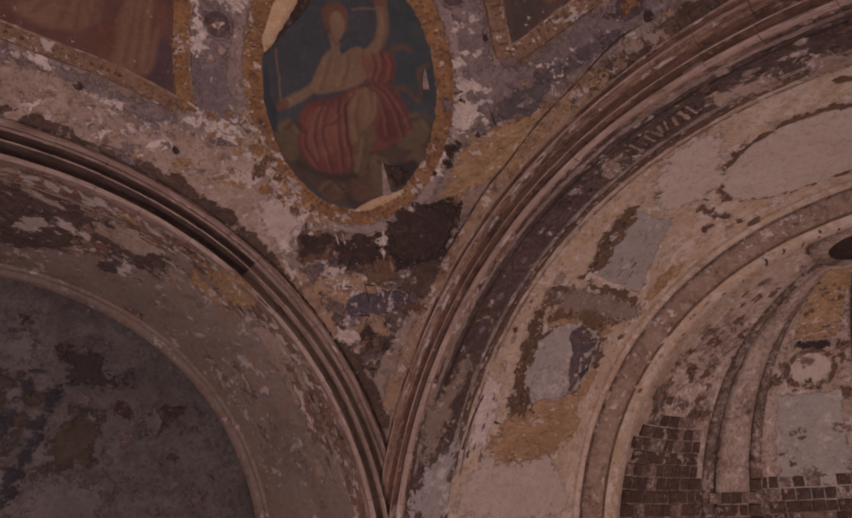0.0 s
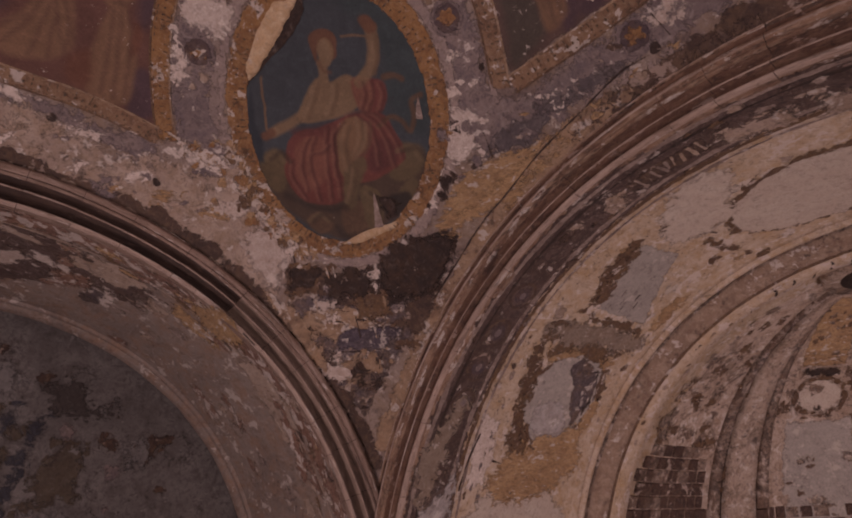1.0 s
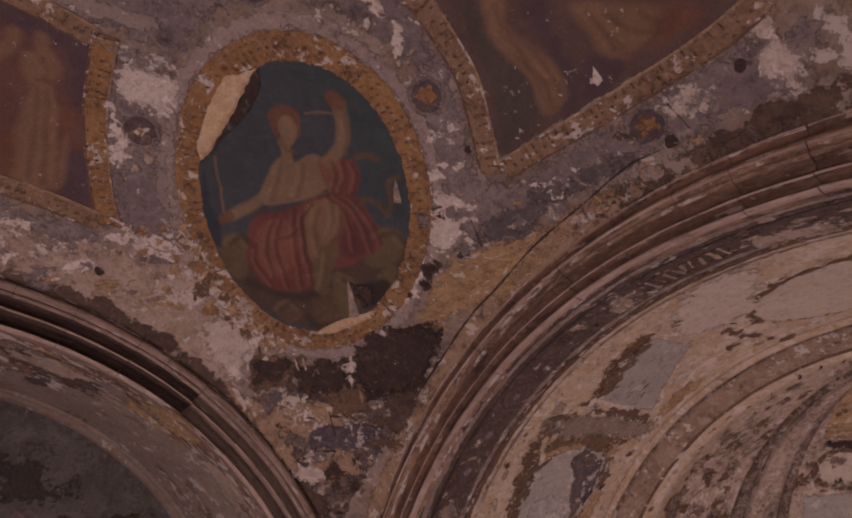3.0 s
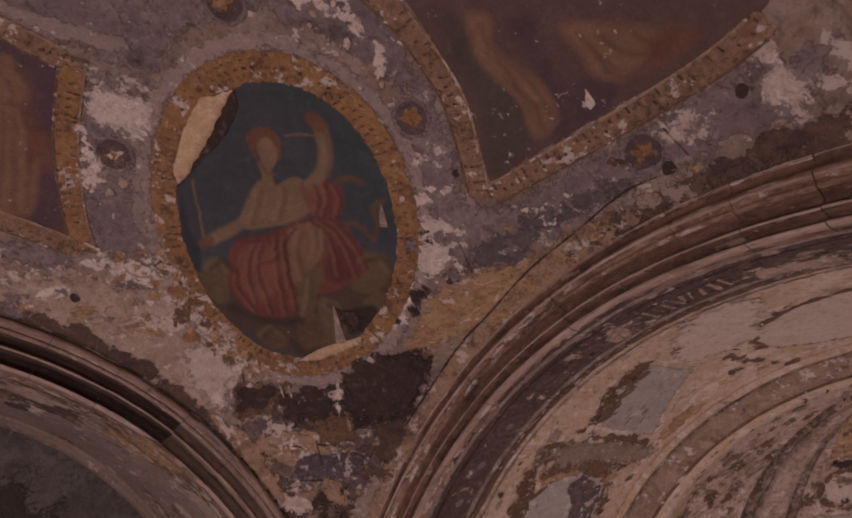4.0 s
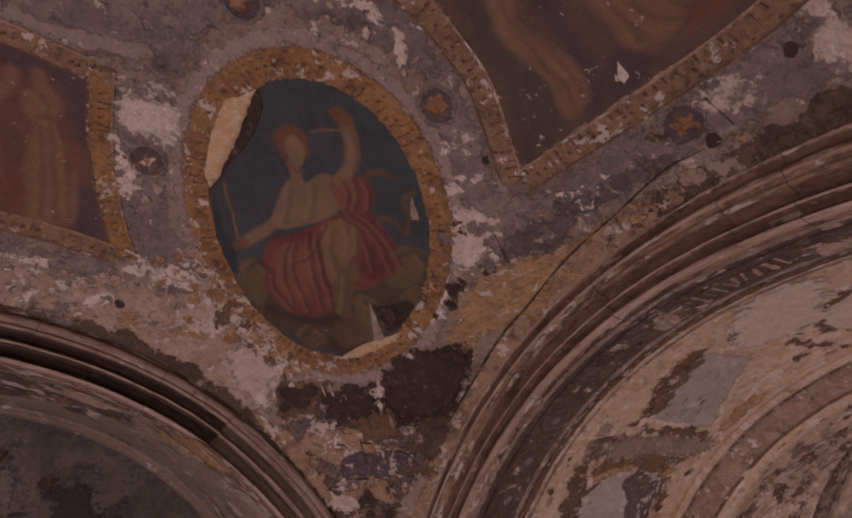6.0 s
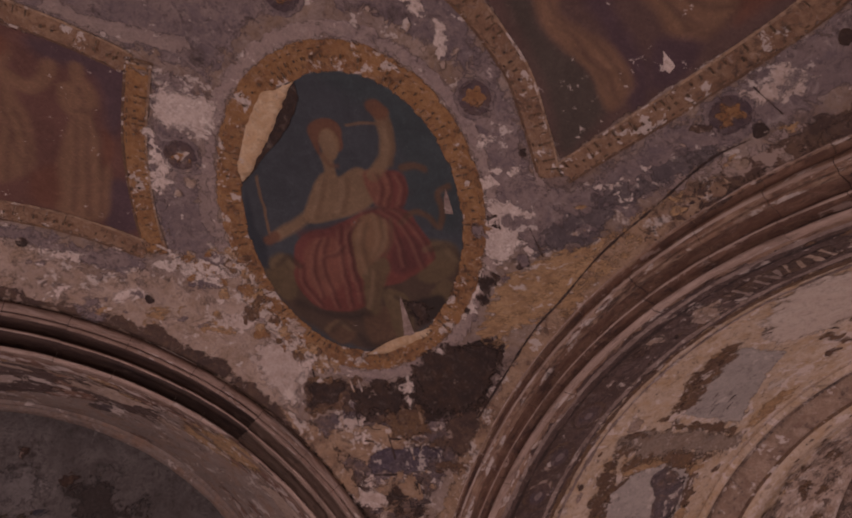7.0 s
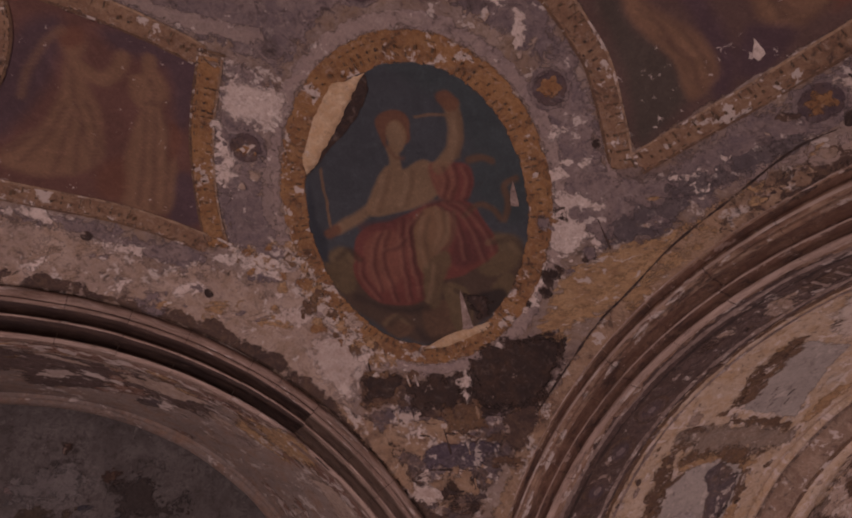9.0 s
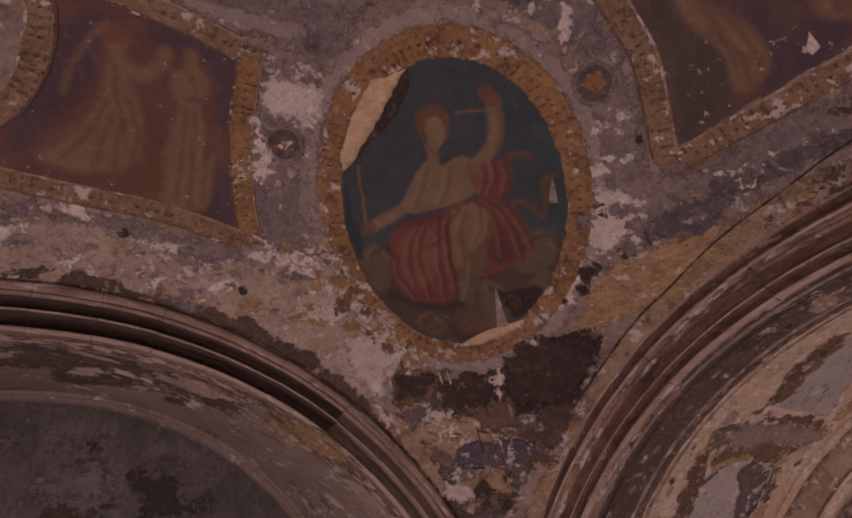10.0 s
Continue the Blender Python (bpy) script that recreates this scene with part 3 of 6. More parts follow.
def scatter(name, outline, count, sizes, mats, lift, place, seed, label, category, group, stretch=(1.0, 1.0)):
    """Countless small torn flakes strewn over an outlined area, as one coat."""
    rng = random.Random(seed)
    us, vs = [p[0] for p in outline], [p[1] for p in outline]
    verts, faces, bare, which, done = [], [], [], [], 0
    while done < count:
        u, v = rng.uniform(min(us), max(us)), rng.uniform(min(vs), max(vs))
        if not inside((u, v), outline):
            continue
        r = rng.uniform(sizes[0] ** 0.5, sizes[1] ** 0.5) ** 2
        k = rng.randint(5, 9)
        a0 = rng.uniform(0, 6.28)
        pts = [(u + r * stretch[0] * rng.uniform(0.45, 1.4) * math.cos(a0 + 6.283 * i / k), v + r * stretch[1] * rng.uniform(0.45, 1.4) * math.sin(a0 + 6.283 * i / k)) for i in range(k)]
        ob = layer(name, pts, lift, mats[0], place, amp=r * 0.4, step=r * 0.2, grid=r * 0.5, seed=seed + done, feather=r * 0.45)
        me, n, m = ob.data, len(verts), rng.randrange(len(mats))
        verts += [tuple(q.co) for q in me.vertices]
        faces += [tuple(n + i for i in f.vertices) for f in me.polygons]
        which += [m] * len(me.polygons)
        bare += [0.3 + 0.7 * q.value for q in me.attributes["bare"].data]
        bpy.data.objects.remove(ob)
        bpy.data.meshes.remove(me)
        done += 1
    me = bpy.data.meshes.new(name)
    me.from_pydata(verts, [], faces)
    for m in mats:
        me.materials.append(m)
    me.polygons.foreach_set("material_index", which)
    me.polygons.foreach_set("use_smooth", [True] * len(faces))
    me.attributes.new("bare", 'FLOAT', 'POINT').data.foreach_set("value", bare)
    return tagged(new(name, me), label, category, kind="stuff")


def hang(ob, parent):
    ob.parent = parent
    ob.matrix_parent_inverse = parent.matrix_world.inverted()
    return ob


def group_at(name, place, label, category, group=""):
    e = new(name)
    e.matrix_world = Matrix.Translation(place)
    return tagged(e, label, category, group)


class Brush:
    """Lays pigment in soft strokes over a set of flat places."""

    def __init__(self, places, ground, seed=0.0):
        p = np.asarray(places, float)
        w = 0.004 * np.stack([np.sin(p[:, 1] * 23 + seed) + 0.6 * np.sin(p[:, 0] * 41 + p[:, 1] * 37), np.sin(p[:, 0] * 27 + seed * 2) + 0.6 * np.sin(p[:, 1] * 47 - p[:, 0] * 31)], 1)
        self.p = p + w
        self.c = np.tile(np.array(ground, float), (len(p), 1))

    def away(self, line):
        best = np.full(len(self.p), 9.0)
        for a, b in zip(line, line[1:]):
            a, b = np.array(a[:2]), np.array(b[:2])
            d = b - a
            k = np.clip(((self.p - a) @ d) / max(1e-9, d @ d), 0, 1)
            best = np.minimum(best, np.hypot(*(self.p - a - k[:, None] * d).T))
        return best

    def lay(self, mask, colour, strength):
        m = (np.clip(mask, 0, 1) * strength)[:, None]
        self.c = self.c * (1 - m) + np.array(colour) * m

    def blob(self, pts, colour, soft=0.03, strength=0.92):
        loop = smooth_loop(pts, 4)
        d = self.away(loop + [loop[0]])
        within = np.zeros(len(self.p), bool)
        x, y = self.p.T
        for a, b in zip(loop, loop[1:] + [loop[0]]):
            if a[1] != b[1]:
                within ^= ((a[1] > y) != (b[1] > y)) & (x < (b[0] - a[0]) * (y - a[1]) / (b[1] - a[1]) + a[0])
        self.lay(0.5 + np.where(within, d, -d) / (1.1 * soft), colour, strength)

    def line(self, pts, width, colour, soft=0.02, strength=0.9):
        self.lay(0.5 + (width / 2 - self.away(spline(pts, 5))) / (1.2 * soft), colour, strength)

    def folds(self, lines, light, dark, width=0.03, gap=0.032):
        for i, q in enumerate(lines):
            self.line(q, width, light, 0.018, 0.45)
            self.line([(a + gap, b - 0.01) for a, b in q], width, dark, 0.022, 0.6)

    def put(self, ob):
        me = ob.data
        full = np.ones((len(me.vertices), 4), np.float32)
        full[:len(self.c), :3] = self.c
        me.attributes.new("pigment", 'FLOAT_COLOR', 'POINT').data.foreach_set("color", full.ravel())
        return ob


def spline(pts, per=6):
    s = strip(pts, 0.0, per)
    return s[:len(s) // 2]


# pigments
RED, ROSE, WINE, HAIR = (0.135, 0.042, 0.033), (0.165, 0.066, 0.046), (0.095, 0.034, 0.03), (0.125, 0.058, 0.034)
SKIN, CLOTH, OLIVE, ROCK = (0.185, 0.118, 0.068), (0.165, 0.098, 0.055), (0.105, 0.072, 0.04), (0.10, 0.058, 0.036)
EARTH, BLACK, DEEP = (0.068, 0.042, 0.028), (0.026, 0.02, 0.018), (0.03, 0.035, 0.042)
VIOLET, FIGURE, HAIRB, OLIVEDARK = (0.08, 0.05, 0.056), (0.19, 0.108, 0.066), (0.135, 0.06, 0.04), (0.07, 0.056, 0.046)

# ---- painted fields of the vault ----
for name, pts, lift, m, label in (
        ("painted_field", [(-0.9, 1.42), (-1.2, 1.0), (-1.4, 0.6), (-1.52, 0.2), (-1.55, -0.05), (-1.3, -0.3), (-1.1, -0.25), (-1.08, 0.3), (-0.95, 0.8), (-0.65, 1.15)], 0.004, M_MAUVE, "flaking mauve painted field beside the oval"),
        ("painted_field", [(-0.9, 1.42), (-0.62, 1.18), (-0.2, 1.46), (0.2, 1.52), (0.6, 1.4), (0.92, 1.12), (1.1, 0.8), (1.3, 0.85), (1.15, 1.5), (0.9, 2.2), (-0.6, 2.6), (-1.7, 2.2), (-1.35, 1.85)], 0.004, M_MAUVE, "flaking mauve painted field above the oval"),
        ("painted_field", [(1.0, 0.75), (1.1, 0.2), (1.05, 0.0), (1.1, -0.3), (1.35, -0.55), (1.85, -0.36), (2.25, -0.08), (2.6, 0.2), (3.5, 0.75), (3.5, 1.15), (3.2, 1.08), (2.9, 0.85), (2.45, 0.5), (2.1, 0.28), (1.75, 0), (1.5, 0), (1.45, 0.3), (1.38, 0.8), (1.2, 1.1)], 0.004, M_MAUVE, "flaking grey-mauve painted field along the frame"),
        ("painted_field", [(-3.4, 1.35), (-3.1, 1.12), (-2.76, 0.86), (-2.4, 0.55), (-1.9, 0.14), (-1.66, -0.06), (-1.9, -0.16), (-2.2, 0.06), (-2.45, 0.38), (-2.8, 0.72), (-3.3, 1.1)], 0.004, M_MAUVE, "greyish painted strip under the frame"),
        ("plaster_field", [(-3.6, 0.9), (-3.0, 0.85), (-2.65, 0.68), (-2.42, 0.40), (-2.17, 0.05), (-1.82, -0.15), (-1.5, -0.3), (-1.15, -0.4), (-1.0, -0.8), (-0.85, -1.1), (-0.9, -1.5), (-1.0, -1.8), (-1.4, -1.6), (-1.9, -1.0), (-2.5, -0.35), (-3.2, 0.2), (-3.7, 0.5)], 0.006, M_PALE, "pale bare plaster along the arch"),
        ("plaster_field", [(0.70, -1.22), (1.13, -0.86), (1.53, -0.58), (1.85, -0.42), (2.31, -0.09), (2.7, 0.22), (2.75, 0.06), (2.45, -0.25), (1.9, -0.7), (1.55, -1.0), (1.14, -1.22), (0.95, -1.4)], 0.007, M_OCHRE, "ochre stained plaster band along the arch"),
        ("soot_field", [(0.0, -1.55), (0.37, -1.40), (0.74, -1.26), (1.02, -1.26), (0.95, -1.5), (0.75, -1.85), (0.5, -2.05), (0.12, -2.05), (-0.02, -1.83)], 0.007, M_DARK, "black sooted plaster under the oval"),
        ("soot_field", [(-0.90, -1.46), (-0.62, -1.48), (-0.25, -1.62), (0.05, -1.60), (0.09, -1.95), (-0.31, -2.0), (-0.59, -1.82), (-0.90, -1.76)], 0.006, M_SMOKE, "smoke-brown plaster with pale chips"),
        ("rubble_field", [(-0.98, -1.82), (-0.5, -1.85), (-0.2, -1.98), (0.4, -2.0), (0.55, -2.1), (0.3, -2.5), (0.0, -2.9), (-0.25, -3.25), (-0.42, -2.95), (-0.7, -2.45)], 0.005, M_BLUEGREY, "crumbling blue-grey and tan plaster remains"),
        ("wall_painting", [(1.64, 0.20), (1.58, 0.46), (1.52, 0.83), (1.44, 1.07), (1.30, 1.4), (1.1, 1.75), (1.7, 2.3), (2.6, 2.2), (3.3, 1.6), (3.12, 1.2), (2.93, 1.05), (2.40, 0.69), (2.06, 0.47)], 0.006, M_PANEL_DARK, ""),
        ("wall_painting", [(-1.10, 1.40), (-1.40, 0.92), (-1.56, 0.51), (-1.66, 0.14), (-2.13, 0.57), (-2.43, 0.79), (-2.95, 1.24), (-3.3, 1.6), (-2.75, 1.48), (-2.55, 1.54), (-2.33, 1.67), (-2.06, 1.91), (-1.9, 2.2), (-1.63, 1.9), (-1.47, 1.77), (-1.23, 1.54)], 0.006, M_PANEL, "")):
    if name == "wall_painting":
        dark = m is M_PANEL_DARK
        e = group_at(name, on_vault(*pts[0]), "dark violet-brown wall painting in an ochre frame" if dark else "faded red-brown wall painting in an ochre frame", "wall painting")
        ground = hang(layer("ground", pts, lift, M_MURAL, amp=0.01, grid=0.022, feather=0.03), e)
        art = Brush(SPOTS[ground.name], (0.105, 0.064, 0.054) if dark else (0.122, 0.06, 0.047), lift)
        if dark:
            art.blob([(1.43, 1.39), (1.59, 1.30), (1.65, 1.06), (1.82, 0.87), (1.93, 0.68), (1.94, 0.50), (1.67, 0.24), (1.62, 0.64), (1.55, 0.94)], OLIVEDARK, 0.08)
            art.blob([(1.85, 1.32), (2.01, 1.30), (2.07, 1.08), (2.19, 0.87), (2.22, 0.63), (2.11, 0.52), (2.00, 0.99)], VIOLET, 0.06)
            art.blob([(1.61, 1.36), (1.75, 1.34), (1.76, 1.15), (1.92, 1.01), (2.06, 0.88), (2.13, 0.67), (1.98, 0.52), (1.89, 0.78), (1.73, 0.97), (1.65, 1.10)], FIGURE, 0.04)
            art.blob([(2.20, 1.27), (2.72, 1.21), (2.67, 1.06), (2.48, 0.89), (2.33, 0.95), (2.27, 1.08), (2.18, 1.22)], FIGURE, 0.05)
            art.blob([(2.69, 1.21), (2.92, 1.19), (2.72, 1.01), (2.64, 0.99)], HAIRB, 0.06)
            art.blob([(2.27, 0.93), (2.50, 0.88), (2.35, 0.65), (2.22, 0.66)], VIOLET, 0.05)
            art.folds(([(1.68, 1.13), (1.83, 0.94), (1.96, 0.64)], [(1.75, 1.10), (1.93, 0.94), (2.06, 0.67)], [(1.66, 1.29), (1.69, 1.19), (1.74, 1.12)], [(2.35, 1.20), (2.48, 1.09), (2.64, 1.09)], [(2.31, 1.11), (2.45, 1.00), (2.59, 1.02)], [(2.39, 0.98), (2.51, 0.95), (2.62, 1.05)], [(2.23, 1.21), (2.31, 1.12), (2.39, 0.98)], [(1.79, 0.94), (1.94, 0.79), (2.00, 0.60)], [(2.54, 1.20), (2.62, 1.15), (2.70, 1.16)]), (0.2, 0.118, 0.07), (0.095, 0.055, 0.042))
        else:
            art.blob([(-1.53, 1.79), (-1.08, 1.47), (-1.31, 1.09), (-1.47, 1.02), (-1.33, 1.43), (-1.54, 1.61)], VIOLET, 0.08)
            art.blob([(-2.06, 1.90), (-1.73, 1.93), (-1.96, 1.64), (-2.38, 1.39), (-2.77, 1.29), (-2.65, 1.46)], VIOLET, 0.08)
            art.blob([(-1.69, 0.68), (-1.54, 0.63), (-1.66, 0.26), (-1.86, 0.35)], VIOLET, 0.05)
            art.blob([(-1.80, 1.81), (-1.69, 1.81), (-1.69, 1.72), (-1.80, 1.64), (-1.84, 1.48), (-1.91, 1.21), (-2.12, 0.93), (-2.48, 0.99), (-2.65, 1.19), (-2.46, 1.26), (-2.18, 1.37), (-1.99, 1.53), (-1.86, 1.66)], FIGURE, 0.05)
            art.blob([(-1.82, 1.82), (-1.73, 1.85), (-1.66, 1.81), (-1.70, 1.73), (-1.81, 1.74)], HAIRB, 0.03)
            art.line([(-1.82, 1.61), (-1.75, 1.49), (-1.64, 1.50), (-1.54, 1.58)], 0.09, FIGURE, 0.03)
            art.line([(-2.25, 1.55), (-2.07, 1.71), (-1.85, 1.83), (-1.77, 1.85)], 0.03, FIGURE, 0.04)
            art.blob([(-1.43, 1.54), (-1.37, 1.56), (-1.35, 1.51), (-1.40, 1.43), (-1.46, 1.45)], FIGURE, 0.02)
            art.blob([(-1.50, 1.44), (-1.38, 1.42), (-1.41, 1.25), (-1.51, 1.16), (-1.60, 0.79), (-1.85, 0.42), (-2.10, 0.56), (-2.04, 0.76), (-1.78, 1.08), (-1.60, 1.23)], FIGURE, 0.04)
            art.blob([(-1.57, 1.45), (-1.49, 1.42), (-1.60, 1.23), (-1.65, 1.29)], FIGURE, 0.03)
            art.blob([(-1.50, 1.07), (-1.47, 0.97), (-1.54, 0.86), (-1.65, 0.81)], HAIRB, 0.03)
            art.blob([(-2.10, 0.92), (-1.93, 0.91), (-2.09, 0.63), (-2.22, 0.73)], HAIRB, 0.06)
            art.folds(([(-1.90, 1.62), (-2.01, 1.41), (-2.16, 0.99)], [(-2.09, 1.40), (-2.33, 1.24), (-2.56, 1.15)], [(-2.07, 1.35), (-2.26, 1.16), (-2.43, 1.00)], [(-1.95, 1.39), (-2.02, 1.16), (-2.17, 0.95)], [(-1.63, 1.20), (-1.82, 0.91), (-2.04, 0.57)], [(-1.58, 1.18), (-1.75, 0.89), (-1.97, 0.49)], [(-1.53, 1.17), (-1.66, 0.86), (-1.88, 0.48)], [(-2.28, 1.30), (-2.44, 1.28), (-2.58, 1.25)], [(-1.49, 1.40), (-1.52, 1.31), (-1.57, 1.24)], [(-1.48, 1.23), (-1.54, 1.23), (-1.61, 1.27)], [(-2.06, 1.26), (-2.20, 1.10), (-2.30, 0.95)]), (0.195, 0.115, 0.07), (0.1, 0.052, 0.04))
        art.put(ground)
    else:
        tagged(layer(name, pts, lift, m, amp=0.06, seed=pts[0][0] * 3, relief=0.002, feather=0.06 if name in ("soot_field", "rubble_field") else 0.12), label, "plaster")

# dark soot along the outer edge of both archivolts
for place, a, b, r0, r1, m in ((on_rim_north, -1.2, 4.9, 4.36, 4.465, M_SMOKE), (on_rim_east, -2.2, 0.9, 4.31, 4.50, M_SMOKE), (on_rim_east, 0.2, 4.7, 4.31, 4.47, M_STAINED)):
    n = 40
    lo = [(a + (b - a) * i / n, r0) for i in range(n + 1)]
    hi = [(a + (b - a) * i / n, r1 + 0.03 * noise.noise((i * 0.6, r1, 2))) for i in range(n + 1)]
    tagged(layer("soot_band", lo + hi[::-1], 0.009, m, place, amp=0.035, grid=0.04, seed=r1, feather=0.04), "dark soot band along the arch moulding", "soot band")

# ochre frames with ornament
def ornament_frame(name, outline, holes, label, lift=0.014, line=None, width=0.165, material=None):
    e = group_at(name, on_vault(*outline[0]), label, "frame", "painted frames on the vault")
    hang(layer("band", outline, lift, material or M_GOLD, amp=0.006, holes=holes, relief=0.002, seed=outline[0][0], grid=0.04, feather=0.022), e)
    bm = bmesh.new()
    rng = random.Random(name + str(outline[0][0]))
    d = 0.0
    for i in range(len(line) - 1):
        a, b = Vector(line[i]), Vector(line[i + 1])
        L = (b - a).length
        while d < L:
            p = a.lerp(b, d / L)
            dr = (b - a).normalized()
            nr = Vector((-dr.y, dr.x))
            for off, w, h in ((0.28, 0.005, 0.022), (0.0, 0.008, 0.015), (-0.3, 0.014, 0.005)):
                if rng.random() < 0.4:
                    continue
                c = p + nr * width * off + dr * rng.uniform(-0.01, 0.01)
                w2, h2 = w * rng.uniform(0.6, 1.3), h * rng.uniform(0.6, 1.3)
                quad = [c + dr * sx * w2 + nr * sy * h2 for sx, sy in ((-1, -1), (1, -0.7), (0.8, 1), (-1, 0.8))]
                bm.faces.new([bm.verts.new(on_vault(q.x, q.y, lift + 0.010)) for q in quad])
            d += rng.uniform(0.05, 0.075)
        d -= L
    if not holes:
        for k, m in ((-1, M_BROWN), (1, M_STAINED)):
            side_line = [Vector(p) + Vector((-(Vector(q) - Vector(p)).y, (Vector(q) - Vector(p)).x)).normalized() * k * width * 0.47 for p, q in zip(line, line[1:])]
            hang(layer("edge_line", strip(side_line, 0.016, 2), lift + 0.004, m, amp=0.004, grid=0.5, seed=k, feather=None), e)
    tagged(hang(part("ornament", bm, M_EARTH), e), kind="stuff")
    return e


for pts in ([(-1.0, 1.44), (-1.03, 1.40), (-1.30, 0.99), (-1.48, 0.59), (-1.59, 0.22), (-1.62, 0.0)], [(-3.1, 1.32), (-2.96, 1.18), (-2.72, 0.96), (-2.46, 0.75), (-2.16, 0.52), (-1.86, 0.24), (-1.68, 0.06)],
            [(-1.75, 2.14), (-1.45, 1.86), (-1.2, 1.60), (-1.06, 1.44)], [(-2.9, 1.5), (-2.70, 1.55), (-2.53, 1.61), (-2.29, 1.77), (-2.06, 2.02), (-1.95, 2.3)],
            [(0.9, 1.75), (1.1, 1.5), (1.24, 1.3), (1.36, 1.06), (1.46, 0.80), (1.52, 0.38), (1.55, 0.08)], [(1.64, 0.10), (2.13, 0.40), (2.45, 0.61), (2.92, 0.96), (3.2, 1.25)]):
    ornament_frame("fresco_border", strip(pts, 0.165), (), "ochre ornamented frame band with worn gilding", line=spline(pts), material=M_GOLD_BROWN if pts[0][0] > 0.5 or pts[0][0] < -1.7 else None)
ring = ornament_frame("fresco_oval_border", ellipse(0.0, -0.08, 1.05, 1.40, -9), (ellipse(0.0, -0.1, 0.86, 1.19, -9),), "ochre ornamented oval frame with flaking gilding", 0.02, ellipse(0.0, -0.09, 0.96, 1.30, -9) + [ellipse(0.0, -0.09, 0.96, 1.30, -9)[0]], 0.19)
halo = layer("painted_border", ellipse(0.0, -0.08, 1.16, 1.52, -9), 0.008, M_HALO, amp=0.012, holes=(ellipse(0, -0.08, 1.04, 1.39, -9),), feather=0.05)
tagged(halo, "pale mauve painted border round the oval frame", "painted border")

for pts, w in (([(-1.33, 1.96), (-1.10, 1.73), (-0.88, 1.58), (-0.62, 1.45)], 0.13), ([(-0.99, 0.56), (-1.08, 0.34), (-1.17, 0.03)], 0.10), ([(-1.21, 0.62), (-1.15, 0.50), (-1.01, 0.56)], 0.06), ([(1.44, 0.73), (1.48, 0.45), (1.48, 0.17), (1.51, -0.05)], 0.09)):
    tagged(layer("painted_border", strip(pts, w), 0.009, M_HALO, amp=0.012, seed=pts[0][0], feather=0.04), "pale mauve painted border line along a frame", "painted border", "pale painted borders")

# ---- the oval canvas with its loose corner ----
oval = group_at("oval_painting", on_vault(0, -0.1), "oval blue canvas with red and ochre shapes, loose edge", "painting")
shape = ellipse(0.0, -0.1, 0.87, 1.20, -9, 320)
flat = [(k / 110 * x, -0.1 + k / 110 * (y + 0.1)) for k in range(1, 111) for x, y in shape]
canvas = from_grid([[tuple(on_vault(u, v, 0.0065 + 0.001 * noise.noise((u * 3, v * 3, 1)))) for u, v in flat[320 * k:320 * k + 320]] for k in range(110)], M_CANVAS, "canvas", close=True)
thick(hang(canvas, oval), 0.002, 0.0)
art = Brush(flat, (0.046, 0.052, 0.058), 1.0)
art.blob([(0.1, 1.1), (0.6, 0.9), (0.9, 0.3), (0.8, -0.3), (0.5, 0.0), (0.5, 0.6)], (0.04, 0.052, 0.055), 0.1)
art.blob([(-0.76, -0.34), (0.76, -0.54), (0.60, -0.92), (0.27, -1.16), (-0.13, -1.28), (-0.48, -1.10), (-0.78, -0.75)], EARTH, 0.05)
art.blob([(-0.86, -0.36), (-0.69, -0.24), (-0.59, -0.35), (-0.65, -0.62), (-0.80, -0.66)], OLIVE, 0.04)
art.blob([(0.51, -0.37), (0.72, -0.38), (0.77, -0.54), (0.58, -0.72), (0.38, -0.65)], OLIVE, 0.04)
art.blob([(0.54, -0.74), (0.67, -0.73), (0.57, -0.94), (0.37, -0.99)], OLIVE, 0.03)
art.blob([(-0.53, -1.01), (-0.42, -0.94), (-0.28, -0.98), (-0.26, -1.11), (-0.42, -1.18)], ROCK, 0.03)
art.blob([(-0.16, -0.95), (0.04, -0.88), (0.14, -0.96), (0.07, -1.21), (-0.13, -1.26)], ROCK, 0.03)
art.blob([(0.07, -0.75), (0.24, -0.78), (0.28, -0.98), (0.22, -1.18), (0.10, -1.23), (0.07, -1.01)], OLIVE, 0.02)
art.blob([(0.29, -0.91), (0.52, -0.83), (0.57, -0.94), (0.37, -1.09), (0.30, -1.09)], BLACK, 0.03)
art.blob([(-0.45, -0.13), (-0.15, -0.10), (0.08, -0.03), (0.40, -0.04), (0.50, -0.19), (0.58, -0.48), (0.46, -0.58), (0.26, -0.68), (0.04, -0.72), (-0.09, -0.85), (-0.33, -0.88), (-0.55, -0.77), (-0.64, -0.53), (-0.56, -0.26)], RED, 0.02)
art.blob([(-0.47, -0.25), (-0.24, -0.18), (-0.15, -0.34), (-0.24, -0.60), (-0.44, -0.72), (-0.54, -0.54)], ROSE, 0.04)
art.blob([(0.00, -0.10), (0.17, -0.05), (0.26, -0.17), (0.21, -0.35), (0.07, -0.46), (-0.05, -0.63), (-0.10, -0.52), (-0.08, -0.28)], CLOTH, 0.03)
art.blob([(-0.03, -0.54), (0.13, -0.44), (0.20, -0.52), (0.10, -0.68), (-0.02, -0.94), (-0.11, -0.90), (-0.09, -0.68)], OLIVE, 0.03)
